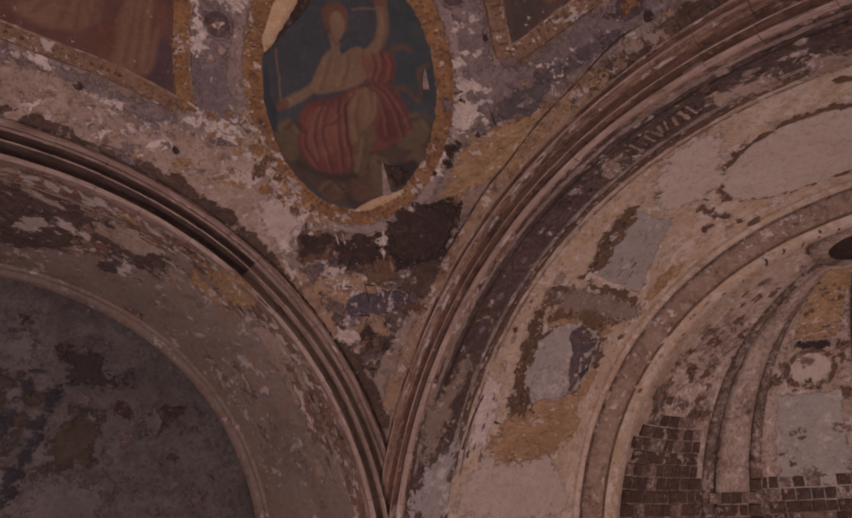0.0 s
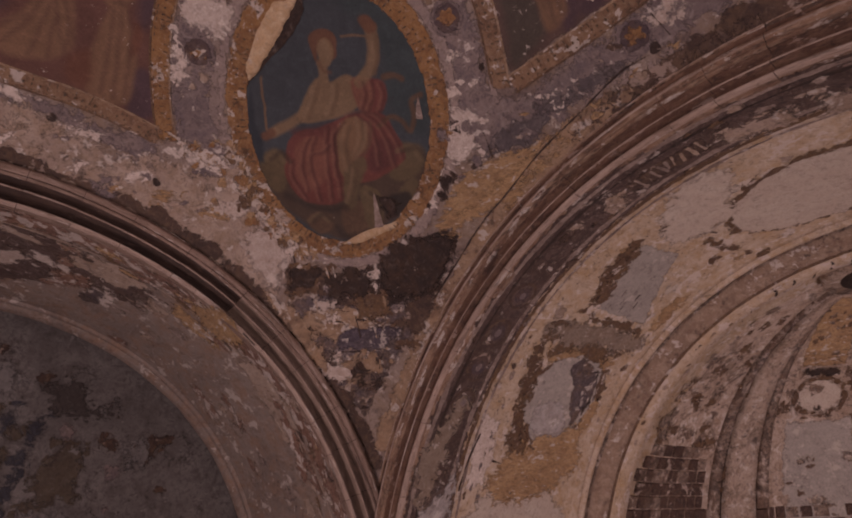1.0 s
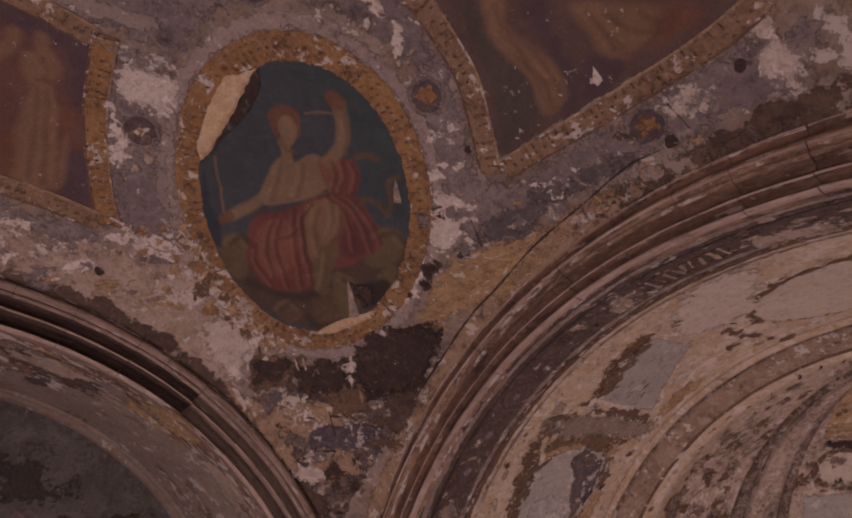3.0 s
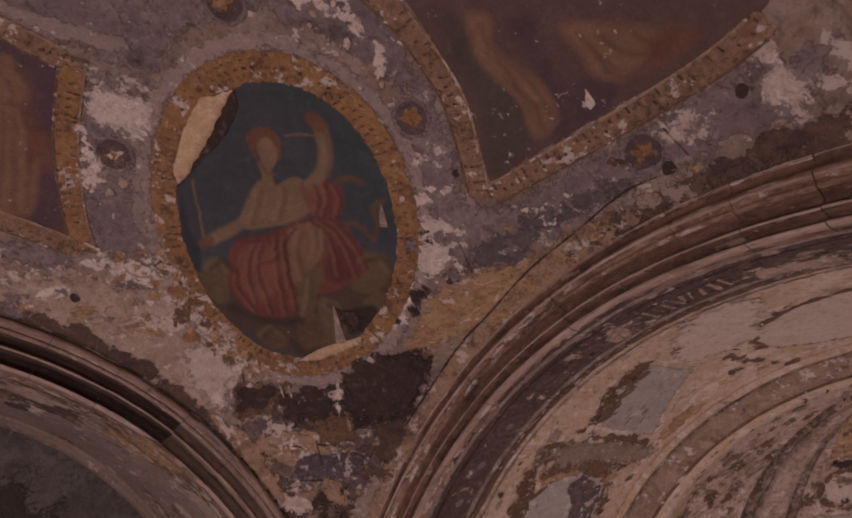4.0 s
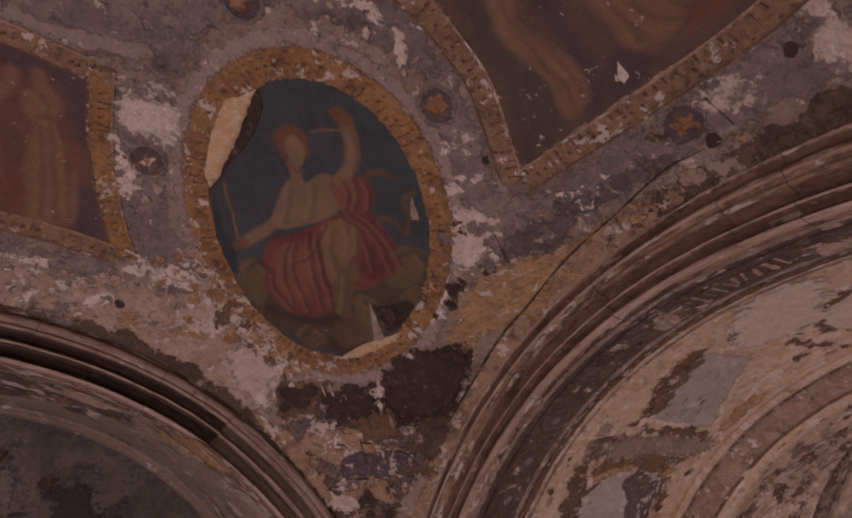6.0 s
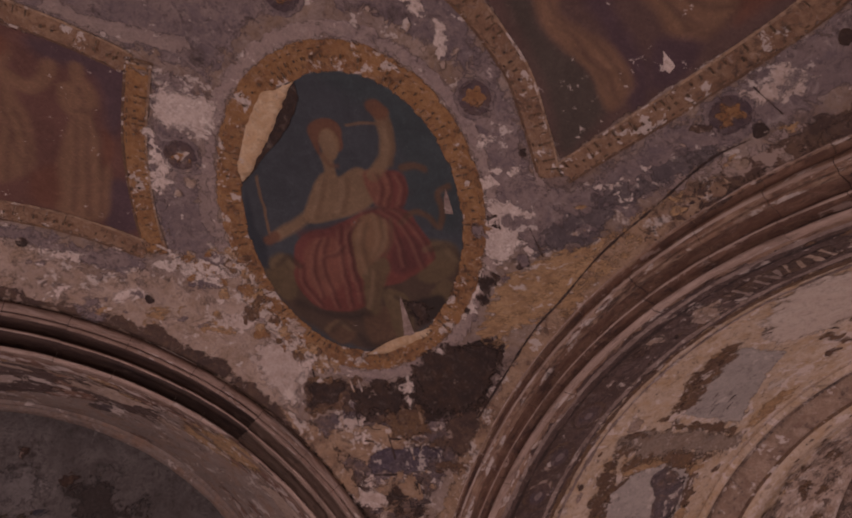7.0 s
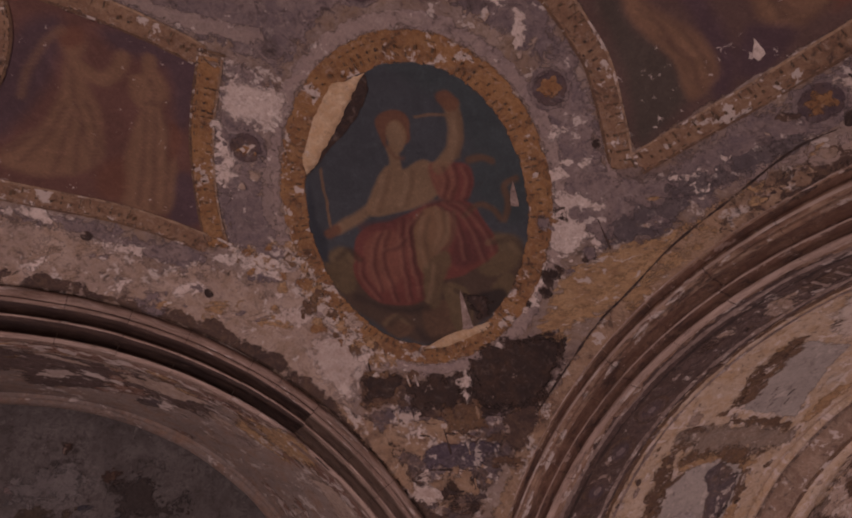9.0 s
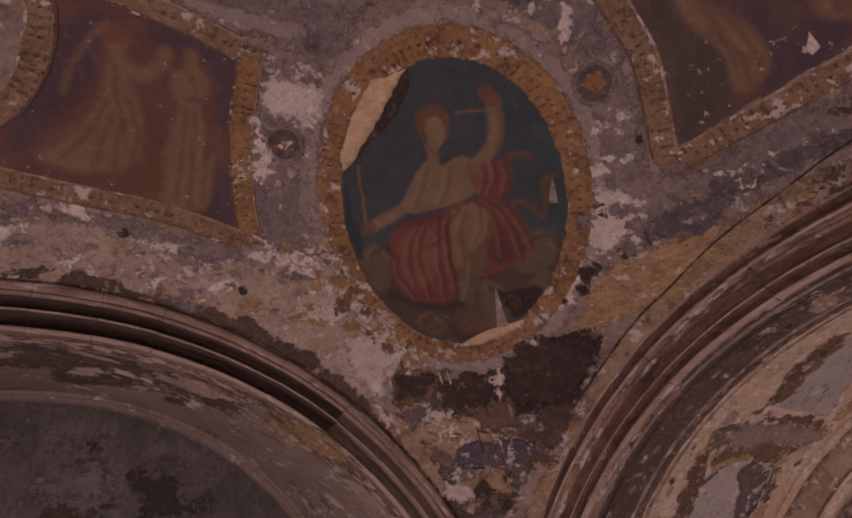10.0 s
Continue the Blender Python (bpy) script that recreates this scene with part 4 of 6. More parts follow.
art.blob([(0.26, -0.34), (0.46, -0.29), (0.54, -0.48), (0.32, -0.61), (0.19, -0.57)], WINE, 0.04)
art.blob([(0.30, 0.26), (0.48, 0.25), (0.49, 0.07), (0.40, -0.04), (0.26, -0.01)], RED, 0.025)
art.blob([(-0.21, 0.27), (-0.09, 0.35), (0.01, 0.30), (0.17, 0.34), (0.27, 0.26), (0.26, 0.11), (0.12, -0.01), (-0.14, -0.05), (-0.35, -0.04), (-0.36, 0.06)], SKIN, 0.025)
art.blob([(0.19, 0.28), (0.28, 0.31), (0.37, 0.24), (0.36, 0.04), (0.26, -0.02), (0.19, 0.10)], ROSE, 0.02)
art.line([(0.27, 0.26), (0.39, 0.37), (0.46, 0.55), (0.46, 0.71)], 0.105, SKIN, 0.025)
art.line([(0.43, 0.77), (0.46, 0.72)], 0.12, HAIR, 0.02)
art.line([(-0.29, 0.04), (-0.47, -0.03), (-0.64, -0.09)], 0.095, SKIN, 0.03)
art.line([(-0.67, -0.09), (-0.74, -0.11)], 0.085, HAIR, 0.02)
art.line([(-0.04, 0.47), (-0.05, 0.33)], 0.085, SKIN, 0.02)
art.blob([(-0.10, 0.60), (-0.10, 0.71), (-0.02, 0.76), (0.08, 0.75), (0.14, 0.67), (0.12, 0.53), (0.06, 0.49), (0.06, 0.64), (-0.01, 0.66), (-0.08, 0.50)], HAIR, 0.015)
art.blob([(-0.03, 0.65), (0.04, 0.68), (0.10, 0.61), (0.08, 0.51), (0.01, 0.44), (-0.05, 0.48)], SKIN, 0.015)
art.line([(-0.62, 0.43), (-0.66, 0.19), (-0.70, -0.05)], 0.02, CLOTH, 0.01)
art.line([(0.19, 0.68), (0.35, 0.66), (0.51, 0.62)], 0.018, CLOTH, 0.01)
art.line([(0.50, 0.28), (0.60, 0.28), (0.66, 0.25)], 0.055, ROCK, 0.02)
art.line([(0.37, -0.17), (0.48, -0.09), (0.59, -0.14), (0.67, -0.24), (0.72, -0.08), (0.72, 0.04), (0.81, 0.08)], 0.05, ROCK, 0.02)
art.blob([(-0.73, 0.37), (-0.79, 0.02), (-0.77, -0.18), (-0.82, -0.36), (-0.90, -0.25), (-0.84, 0.09)], DEEP, 0.03)
art.folds(([(-0.35, -0.20), (-0.47, -0.40), (-0.48, -0.71)], [(-0.28, -0.19), (-0.39, -0.42), (-0.37, -0.83)], [(-0.15, -0.12), (-0.22, -0.40), (-0.25, -0.84)], [(-0.08, -0.12), (-0.13, -0.37), (-0.15, -0.82)], [(0.01, -0.08), (-0.11, -0.23), (-0.16, -0.61)], [(0.16, -0.04), (0.28, -0.20), (0.29, -0.54)], [(0.23, -0.03), (0.37, -0.21), (0.44, -0.56)], [(0.32, -0.04), (0.45, -0.22), (0.53, -0.49)], [(0.35, 0.25), (0.34, 0.12), (0.28, -0.00)], [(0.27, 0.26), (0.27, 0.13), (0.22, 0.02)], [(0.43, 0.23), (0.44, 0.10), (0.38, -0.02)], [(-0.56, -0.38), (-0.59, -0.58), (-0.50, -0.78)], [(0.08, -0.03), (0.22, -0.01), (0.41, -0.09)], [(-0.35, -0.35), (-0.25, -0.34), (-0.17, -0.29)]), (0.19, 0.088, 0.062), (0.068, 0.027, 0.023))
# shading strokes of the painted drapery, clouds and stones
art.folds(([(0.04, -0.13), (-0.04, -0.34), (-0.03, -0.56)], [(0.16, -0.07), (0.15, -0.27), (0.05, -0.42)], [(0.24, -0.12), (0.21, -0.28), (0.08, -0.46)], [(0.03, -0.55), (-0.03, -0.74), (-0.09, -0.88)]), (0.2, 0.13, 0.08), (0.1, 0.062, 0.038), 0.035, 0.05)
art.folds(([(-0.79, -0.33), (-0.67, -0.28), (-0.62, -0.39)], [(0.50, -0.42), (0.65, -0.40), (0.73, -0.52)], [(-0.51, -1.02), (-0.40, -0.97), (-0.31, -1.05)], [(0.12, -0.81), (0.19, -0.90), (0.16, -1.12)]), (0.15, 0.105, 0.06), (0.05, 0.034, 0.024), 0.05, 0.05)
art.folds(([(-0.17, 0.26), (-0.24, 0.14), (-0.32, 0.01)], [(0.02, 0.27), (-0.03, 0.14), (-0.10, 0.01)], [(0.38, 0.33), (0.44, 0.49), (0.46, 0.65)]), (0.2, 0.135, 0.085), (0.115, 0.07, 0.042), 0.04, 0.045)
art.line([(-0.68, -0.72), (-0.39, -0.91), (-0.11, -0.94)], 0.05, BLACK, 0.05, 0.7)
art.line([(-0.24, -1.12), (-0.17, -1.24), (0.07, -1.22)], 0.05, BLACK, 0.05, 0.7)
art.line([(-0.45, -0.12), (-0.29, -0.13), (-0.10, -0.11)], 0.06, WINE, 0.05, 0.7)
art.line([(-0.07, 0.50), (-0.04, 0.41), (0.02, 0.38)], 0.03, HAIR, 0.02, 0.6)
art.line([(0.03, 0.64), (0.05, 0.57), (0.02, 0.49)], 0.035, (0.21, 0.14, 0.085), 0.03, 0.5)
art.put(canvas)
# bare wood crescent, gap with its shade painted as a dark coat, curled canvas edge
hang(layer("exposed_wood", [(-0.06, 1.06), (-0.16, 0.96), (-0.25, 0.87), (-0.38, 0.72), (-0.55, 0.56), (-0.73, 0.42), (-0.70, 0.56), (-0.52, 0.84), (-0.30, 1.03)], 0.032, M_WOOD, amp=0.02, relief=0.006, feather=0, label="pale bare wood behind the loose canvas"), oval)
hang(layer("gap", [(-0.06, 1.06), (-0.06, 0.94), (-0.20, 0.78), (-0.40, 0.63), (-0.76, 0.39), (-0.72, 0.44), (-0.45, 0.66), (-0.25, 0.89), (-0.14, 1.0)], 0.029, M_DARK, amp=0.012, feather=None, label="shade of the gap painted behind the loose canvas"), oval)
hang(layer("exposed_wood", [(-0.22, -1.31), (0.02, -1.21), (0.24, -1.16), (0.40, -1.13), (0.36, -1.20), (0.16, -1.26), (-0.05, -1.33)], 0.034, M_WOOD, amp=0.01, relief=0.01, feather=0, label="pale bare wood at the lower edge"), oval)
hang(layer("tear", [(0.20, -0.80), (0.25, -1.17), (0.15, -1.19)], 0.032, M_LINE, amp=0.006, feather=None, label="pale tear in the canvas"), oval)
hang(layer("tear", [(0.79, 0.08), (0.80, -0.14), (0.74, -0.13), (0.76, 0.0)], 0.032, M_LINE, amp=0.006, feather=None, label="pale tear in the canvas"), oval)
hang(layer("tear", [(0.22, -0.84), (0.5, -0.92), (0.42, -1.06), (0.28, -1.1)], 0.0315, M_DARK, amp=0.02, label="blackened corner of the canvas"), oval)

for num, (pts, m, label) in enumerate((([(1.30, -0.54), (1.55, -0.27), (1.83, -0.14), (1.95, -0.21), (1.83, -0.41), (1.58, -0.50)], M_SLATE, "dark slate-grey paint at the frame's corner"), ([(1.83, -0.08), (2.21, 0.10), (2.56, 0.27), (2.59, 0.17), (2.27, -0.03), (1.96, -0.17)], M_SLATE, "slate-grey painted strip along the frame"), ([(0.91, -0.96), (1.22, -0.63), (1.79, -0.43), (1.86, -0.49), (1.44, -0.87), (1.04, -1.12)], M_OCHRE, "ochre plaster band above the arch"), ([(1.82, -0.49), (2.16, -0.18), (2.48, 0.03), (2.51, -0.03), (2.18, -0.35), (1.80, -0.72), (1.57, -0.92)], M_STAINED, "tan stained plaster above the arch"),
                                       ([(2.20, -0.04), (2.54, 0.14), (2.93, 0.37), (2.96, 0.32), (2.58, 0.07), (2.27, -0.12)], M_HALO, "pale grey painted strip above the arch"), ([(2.47, -0.13), (2.85, 0.15), (3.16, 0.41), (3.46, 0.60), (3.49, 0.46), (3.17, 0.28), (2.82, 0.01), (2.54, -0.21)], M_SMOKE, "dark smoked plaster at the moulding"), ([(1.53, -0.87), (1.81, -0.63), (2.02, -0.44), (2.10, -0.46), (1.74, -0.86), (1.50, -1.11)], M_OCHRE, "orange ochre plaster at the crack"))):
    tagged(layer("plaster_patch", smooth_loop(pts, 4), 0.0125 + 0.0011 * num, m, amp=0.04, step=0.015, seed=pts[0][1] * 7, feather=0.1), label, "plaster", "plaster patches along the arch")
# patches of old plaster and paint left on the courses below the oval
for num, (pts, m, label) in enumerate((
        ([(-0.80, -1.96), (-0.18, -2.02), (0.04, -2.22), (-0.26, -2.41), (-0.74, -2.27)], M_STAINED, "tan plaster remains on the masonry courses"), ([(-0.51, -2.57), (-0.01, -2.48), (0.00, -2.74), (-0.34, -2.82)], M_STAINED, "tan plaster remains on the masonry courses"), ([(-0.44, -2.23), (0.10, -2.20), (0.39, -2.31), (-0.01, -2.51), (-0.45, -2.44)], M_BLUEDARK, "dark violet-blue paint remains"), ([(-0.24, -1.82), (0.17, -1.86), (0.22, -2.13), (-0.16, -2.15)], M_BROWN, "rust brown paint remains"),
        ([(-0.49, -1.54), (0.07, -1.60), (-0.06, -1.95), (-0.47, -1.87)], M_DARK, "black sooted plaster patch"), ([(-0.82, -1.43), (-0.52, -1.48), (-0.55, -1.80), (-0.87, -1.80)], M_BROWN, "brown plaster patch with dark joints"), ([(-0.64, -1.85), (-0.37, -1.90), (-0.44, -2.01), (-0.70, -1.97)], M_CHALK, "pale chipped plaster patch"), ([(0.12, -1.48), (0.49, -1.28), (0.95, -1.24), (0.98, -1.52), (0.78, -1.83), (0.44, -2.03), (0.15, -1.94)], M_DARK, "large black soot patch under the oval"),
        ([(0.34, -2.00), (0.69, -1.90), (0.72, -2.03), (0.47, -2.34), (0.32, -2.26)], M_SMOKE, "dark smoked plaster beside the crack"), ([(-0.72, -2.54), (-0.51, -2.57), (-0.32, -2.74), (-0.44, -2.81), (-0.70, -2.75)], M_CHALK, "pale chipped plaster patch"), ([(-0.26, -2.56), (-0.18, -2.55), (-0.17, -2.83), (-0.34, -2.84)], M_DARK, "black sooted plaster patch"), ([(-1.14, -1.66), (-0.89, -1.88), (-0.67, -2.30), (-0.53, -2.69), (-0.69, -2.67), (-0.95, -2.15)], M_STAINED, "tan plaster strip beside the arch"))):
    tagged(layer("plaster_patch", pts, 0.0138 + 0.0011 * num, m, amp=0.045, step=0.012, seed=pts[0][1] * 7, feather=0.13 if m is M_DARK else 0.05), label, "plaster", "plaster patches under the oval")
# the joints of the courses show as broken dark and pale lines
rng = random.Random(77)
for i in range(18):
    v = -1.55 - 0.115 * (i % 12) + rng.uniform(-0.02, 0.02)
    half = 0.75 + (v + 1.55) * 0.42
    u = rng.uniform(-half, half * 0.7) - 0.1
    l = rng.uniform(0.08, 0.26)
    tagged(layer("joint", strip([(u, v), (u + l / 2, v - rng.uniform(0, 0.02)), (u + l, v - 0.02)] if i % 3 else [(u, v), (u + 0.01, v - 0.12)], rng.uniform(0.008, 0.02)), 0.022, M_DARK if i % 3 else M_STAINED, amp=0.012, step=0.015, grid=0.5, seed=i, feather=None), "broken mortar joint in the masonry", "joint", "joints under the oval")

# ---- bare plaster scars, roundels, cracks and holes on the vault ----
for pts in ([(1.01, 0.09), (1.14, 0.08), (1.09, -0.04), (1.03, -0.08), (0.97, -0.01)], [(1.08, -0.12), (1.24, -0.08), (1.40, -0.16), (1.2, -0.25), (1.22, -0.32), (1.31, -0.39), (1.24, -0.54), (1.07, -0.61), (0.99, -0.48), (0.97, -0.29), (0.98, -0.14), (1.06, -0.2)],
            [(0.95, -0.58), (0.72, -0.86), (0.60, -0.98), (0.59, -1.09), (0.82, -1.03), (0.86, -0.84), (0.98, -0.69), (1.12, -0.6)], [(-1.11, -0.95), (-0.92, -1.05), (-0.75, -1.29), (-0.78, -1.44), (-0.90, -1.47), (-0.95, -1.80), (-1.11, -1.64), (-1.24, -1.34), (-1.26, -1.15)],
            [(-1.40, -0.62), (-1.11, -0.72), (-1.09, -0.90), (-1.29, -0.83), (-1.39, -0.77)], [(-1.02, 1.28), (-0.79, 1.18), (-0.64, 1.05), (-0.70, 0.90), (-0.84, 0.76), (-0.98, 0.85), (-1.09, 0.97), (-1.09, 1.12)],
            [(0.77, 1.48), (1.00, 1.35), (1.07, 1.15), (1.07, 1.02), (0.93, 1.0), (0.97, 1.24), (0.82, 1.42)], [(0.5, 1.66), (0.78, 1.5), (0.82, 1.44), (0.6, 1.56)], [(1.81, -0.01), (2.21, 0.14), (2.21, 0.09), (1.95, -0.06)], [(1.97, -0.04), (2.09, -0.08), (2.03, -0.2)],
            [(1.44, 0.25), (1.62, 0.33), (1.62, 0.27), (1.46, 0.19)], [(1.60, 0.32), (1.66, 0.10), (1.61, 0.09), (1.57, 0.26)], [(-1.16, 1.06), (-1.20, 0.68), (-1.36, 0.36), (-1.41, 0.52), (-1.29, 0.84)], [(1.11, 0.42), (1.25, 0.42), (1.2, 0.34), (1.08, 0.35)],
            [(2.67, 0.60), (2.78, 0.70), (2.91, 0.75), (3.06, 0.66), (2.89, 0.54), (2.75, 0.50)], [(3.18, 1.12), (3.45, 0.95), (3.45, 0.76), (3.28, 0.76), (3.14, 0.88)], [(-2.45, 0.38), (-2.2, 0.30), (-2.05, 0.16), (-2.2, 0.12), (-2.38, 0.25)],
            [(-1.75, 0.0), (-1.5, -0.08), (-1.3, -0.25), (-1.12, -0.2), (-1.1, -0.45), (-1.35, -0.4), (-1.6, -0.22)], [(-2.9, 0.9), (-2.62, 0.84), (-2.5, 0.6), (-2.7, 0.62)], [(0.08, -1.56), (0.13, -1.62), (0.08, -1.7), (0.02, -1.66)], [(0.04, -1.78), (0.08, -1.8), (0.10, -1.98), (0.06, -1.9)],
            [(-0.62, -2.0), (-0.4, -2.02), (-0.35, -2.12), (-0.55, -2.14)], [(0.28, -2.02), (0.42, -2.0), (0.40, -2.1), (0.24, -2.12)], [(-0.35, -2.55), (-0.1, -2.5), (-0.05, -2.75), (-0.2, -2.7), (-0.3, -2.8)], [(-0.55, -2.5), (-0.4, -2.45), (-0.38, -2.65), (-0.5, -2.68)]):
    thin = pts[0][1] < -1.9
    chalky = thin or pts[0][0] < -1.0 and pts[0][1] < -0.5 or pts[0][0] > 2.5
    tagged(layer("plaster_scar", pts, 0.0165 if not thin else 0.014, M_CHALK if chalky else M_WHITE, amp=0.065, step=0.01, seed=pts[0][0] * 9, feather=0.10 if chalky or pts[0][0] < 0 else 0.045), "pale bare plaster scar with a torn edge", "plaster scar", "bare plaster scars")
for pts in ([(1.04, -0.12), (1.12, -0.2), (1.14, -0.28), (1.05, -0.26), (1.02, -0.18)], [(0.85, -0.72), (1.02, -0.69), (0.95, -0.97), (0.84, -0.92)], [(-0.85, -1.5), (-0.5, -1.52), (-0.5, -1.7), (-0.86, -1.72)], [(0.4, -1.42), (0.8, -1.3), (0.7, -1.6), (0.45, -1.65)], [(-0.05, -2.62), (0.05, -2.55), (0.06, -2.75), (-0.06, -2.9)]):
    tagged(layer("soot_stain", pts, 0.019, M_DARK, amp=0.05, step=0.015, seed=pts[0][1], feather=0.05), "black soot stain on the plaster", "stain", "soot stains")
for pts in ([(-1.2, 0.0), (-1.0, -0.1), (-0.95, -0.6), (-0.78, -0.95), (-0.95, -1.0), (-1.1, -0.6)], [(-1.6, 0.1), (-1.35, -0.1), (-1.2, -0.35), (-1.45, -0.3)], [(-0.9, -0.95), (-0.5, -1.3), (-0.45, -1.45), (-0.7, -1.42), (-0.95, -1.1)]):
    tagged(layer("plaster_scar", pts, 0.024, fresco("speckled_ochre_" + str(round(pts[0][0], 2)), (0.36, 0.22, 0.12), (0.25, 0.14, 0.07), (0.16, 0.09, 0.05), 3.0, 0.75, 0.2, fleck_scale=12), amp=0.06, step=0.015, seed=pts[0][0], feather=0.14), "speckled ochre plaster with many pale chips", "plaster scar", "speckled scars")
for u, v in ((1.14, 0.71), (-1.08, 0.74), (2.64, 0.45), (0.11, 1.62)):
    e = group_at("roundel", on_vault(u, v), "small painted ochre rosette in a mauve disc", "roundel", "painted roundels")
    hang(layer("disc", ellipse(u, v, 0.15, 0.16, 0, 28), 0.010, M_MAUVE, amp=0.006, seed=u, feather=0.03), e)
    hang(layer("ring", ellipse(u, v, 0.115, 0.125, 0, 28), 0.013, M_PANEL_DARK, amp=0.006, seed=u, feather=0.025), e)
    hang(layer("rosette", [(u + 0.075 * (1 + 0.2 * math.cos(6 * q)) * math.cos(q), v + 0.08 * (1 + 0.2 * math.cos(6 * q)) * math.sin(q)) for q in (2 * math.pi * i / 36 for i in range(36))], 0.017, M_GOLD, amp=0.008, seed=u, feather=0.025), e)
for pts, w in (([(0.42, -2.35), (0.53, -2.17), (0.86, -1.73), (1.26, -1.19), (1.51, -0.92), (1.85, -0.52), (2.22, -0.16), (2.53, 0.16), (2.75, 0.30)], 0.014), ([(-0.74, -1.26), (-0.75, -1.45)], 0.012), ([(-0.45, -1.7), (-0.46, -2.0)], 0.008), ([(1.35, -0.3), (1.42, -0.55)], 0.008), ([(2.75, 0.62), (2.9, 0.45)], 0.008), ([(-0.2, -2.1), (-0.18, -2.35)], 0.012)):
    tagged(layer("crack", strip(pts, w), 0.0215, M_DARK, amp=0.006, step=0.02, grid=0.5, feather=None), "dark crack running through the plaster", "crack")
for u, v in ((-2.47, 0.44), (3.13, 0.86), (2.80, 0.36), (-1.86, -0.35)):
    tagged(layer("hole", ellipse(u, v, 0.035, 0.045, 0, 16), 0.019, M_DARK, amp=0.02, step=0.01, feather=None), "small dark hole in the plaster", "hole")
tagged(layer("plaster_scar", [(2.30, 0.87), (2.36, 0.77), (2.33, 0.73), (2.30, 0.76)], 0.0145, M_WHITE, amp=0.006, feather=None), "small pale tear in the painting", "plaster scar")

# flakes and crumbs
TRI = [(-0.95, -1.8), (0.6, -2.0), (0.3, -2.5), (0.0, -2.9), (-0.25, -3.2), (-0.42, -2.95), (-0.7, -2.45)]
scatter("paint_crumbs", TRI, 60, (0.03, 0.12), (M_SMOKE, M_STAINED, M_DARK, M_SMOKE, M_BLUEGREY, M_MAUVE, M_BROWN, M_PALE), 0.0125, on_vault, 31, "many small torn flakes of old paint on the vault", "paint flake", "paint flakes on the vault", (1.5, 0.6))
scatter("paint_crumbs", [(-0.9, -1.45), (0.1, -1.6), (0.95, -1.3), (0.5, -2.05), (-0.9, -1.85)], 24, (0.02, 0.08), (M_BROWN, M_WHITE, M_SMOKE, M_MAUVE, M_BROWN), 0.0130, on_vault, 32, "many small torn flakes of old paint on the vault", "paint flake", "paint flakes on the vault")
scatter("paint_crumbs", [(-1.65, 0.05), (-1.1, 0.0), (-0.95, -0.6), (-0.6, -1.25), (-0.8, -1.4), (-1.3, -0.7)], 60, (0.02, 0.08), (M_GOLD, M_WHITE, M_PALE, M_BROWN, M_OCHRE), 0.027, on_vault, 33, "many small torn flakes of old paint on the vault", "paint flake", "paint flakes on the vault")
scatter("paint_crumbs", [(1.0, 0.1), (1.4, 0.3), (1.45, -0.4), (1.1, -0.8), (0.6, -1.1), (0.85, -0.6)], 16, (0.02, 0.07), (M_WHITE, M_GOLD, M_MAUVE, M_DARK), 0.0275, on_vault, 34, "many small torn flakes of old paint on the vault", "paint flake", "paint flakes on the vault")
scatter("paint_crumbs", [(-1.5, 0.3), (-1.15, 0.3), (-0.95, 1.0), (-1.1, 1.2)], 10, (0.02, 0.07), (M_WHITE, M_PALE, M_MAUVE), 0.0278, on_vault, 35, "many small torn flakes of old paint on the vault", "paint flake", "paint flakes on the vault")
scatter("paint_crumbs", [(-3.2, 0.9), (-2.3, 0.2), (-1.4, -0.3), (-1.2, -0.9), (-1.8, -0.8), (-2.6, -0.1), (-3.4, 0.5)], 34, (0.03, 0.16), (M_WHITE, M_MAUVE, M_OCHRE, M_PALE), 0.0120, on_vault, 36, "many small torn flakes of old paint on the vault", "paint flake", "paint flakes on the vault", (1.4, 0.7))
scatter("paint_crumbs", [(1.6, -0.1), (2.2, 0.2), (3.3, 0.9), (3.4, 0.6), (2.5, 0.0), (1.8, -0.6), (1.3, -1.0), (1.2, -0.8)], 14, (0.03, 0.10), (M_OCHRE, M_MAUVE, M_SMOKE, M_PALE), 0.0120, on_vault, 37, "many small torn flakes of old paint on the vault", "paint flake", "paint flakes on the vault", (1.3, 0.7))
scatter("paint_crumbs", [(0.5, 1.7), (0.9, 1.5), (1.1, 1.0), (0.95, 0.95), (0.7, 1.3), (0.3, 1.6)], 8, (0.02, 0.06), (M_WHITE, M_PALE), 0.0278, on_vault, 38, "many small torn flakes of old paint on the vault", "paint flake", "paint flakes on the vault")

# ---- east soffit: painted band, ovals and panels ----
n = 60
band = layer("painted_band", [(4.12, -4.5 + 10.6 * i / n) for i in range(n + 1)] + [(4.72, 6.1 - 10.6 * i / n) for i in range(n + 1)], 0.006, M_BAND, on_east, amp=0.03, seed=2, feather=0.05)
tagged(band, "dark painted border band on the arch soffit", "painted band")
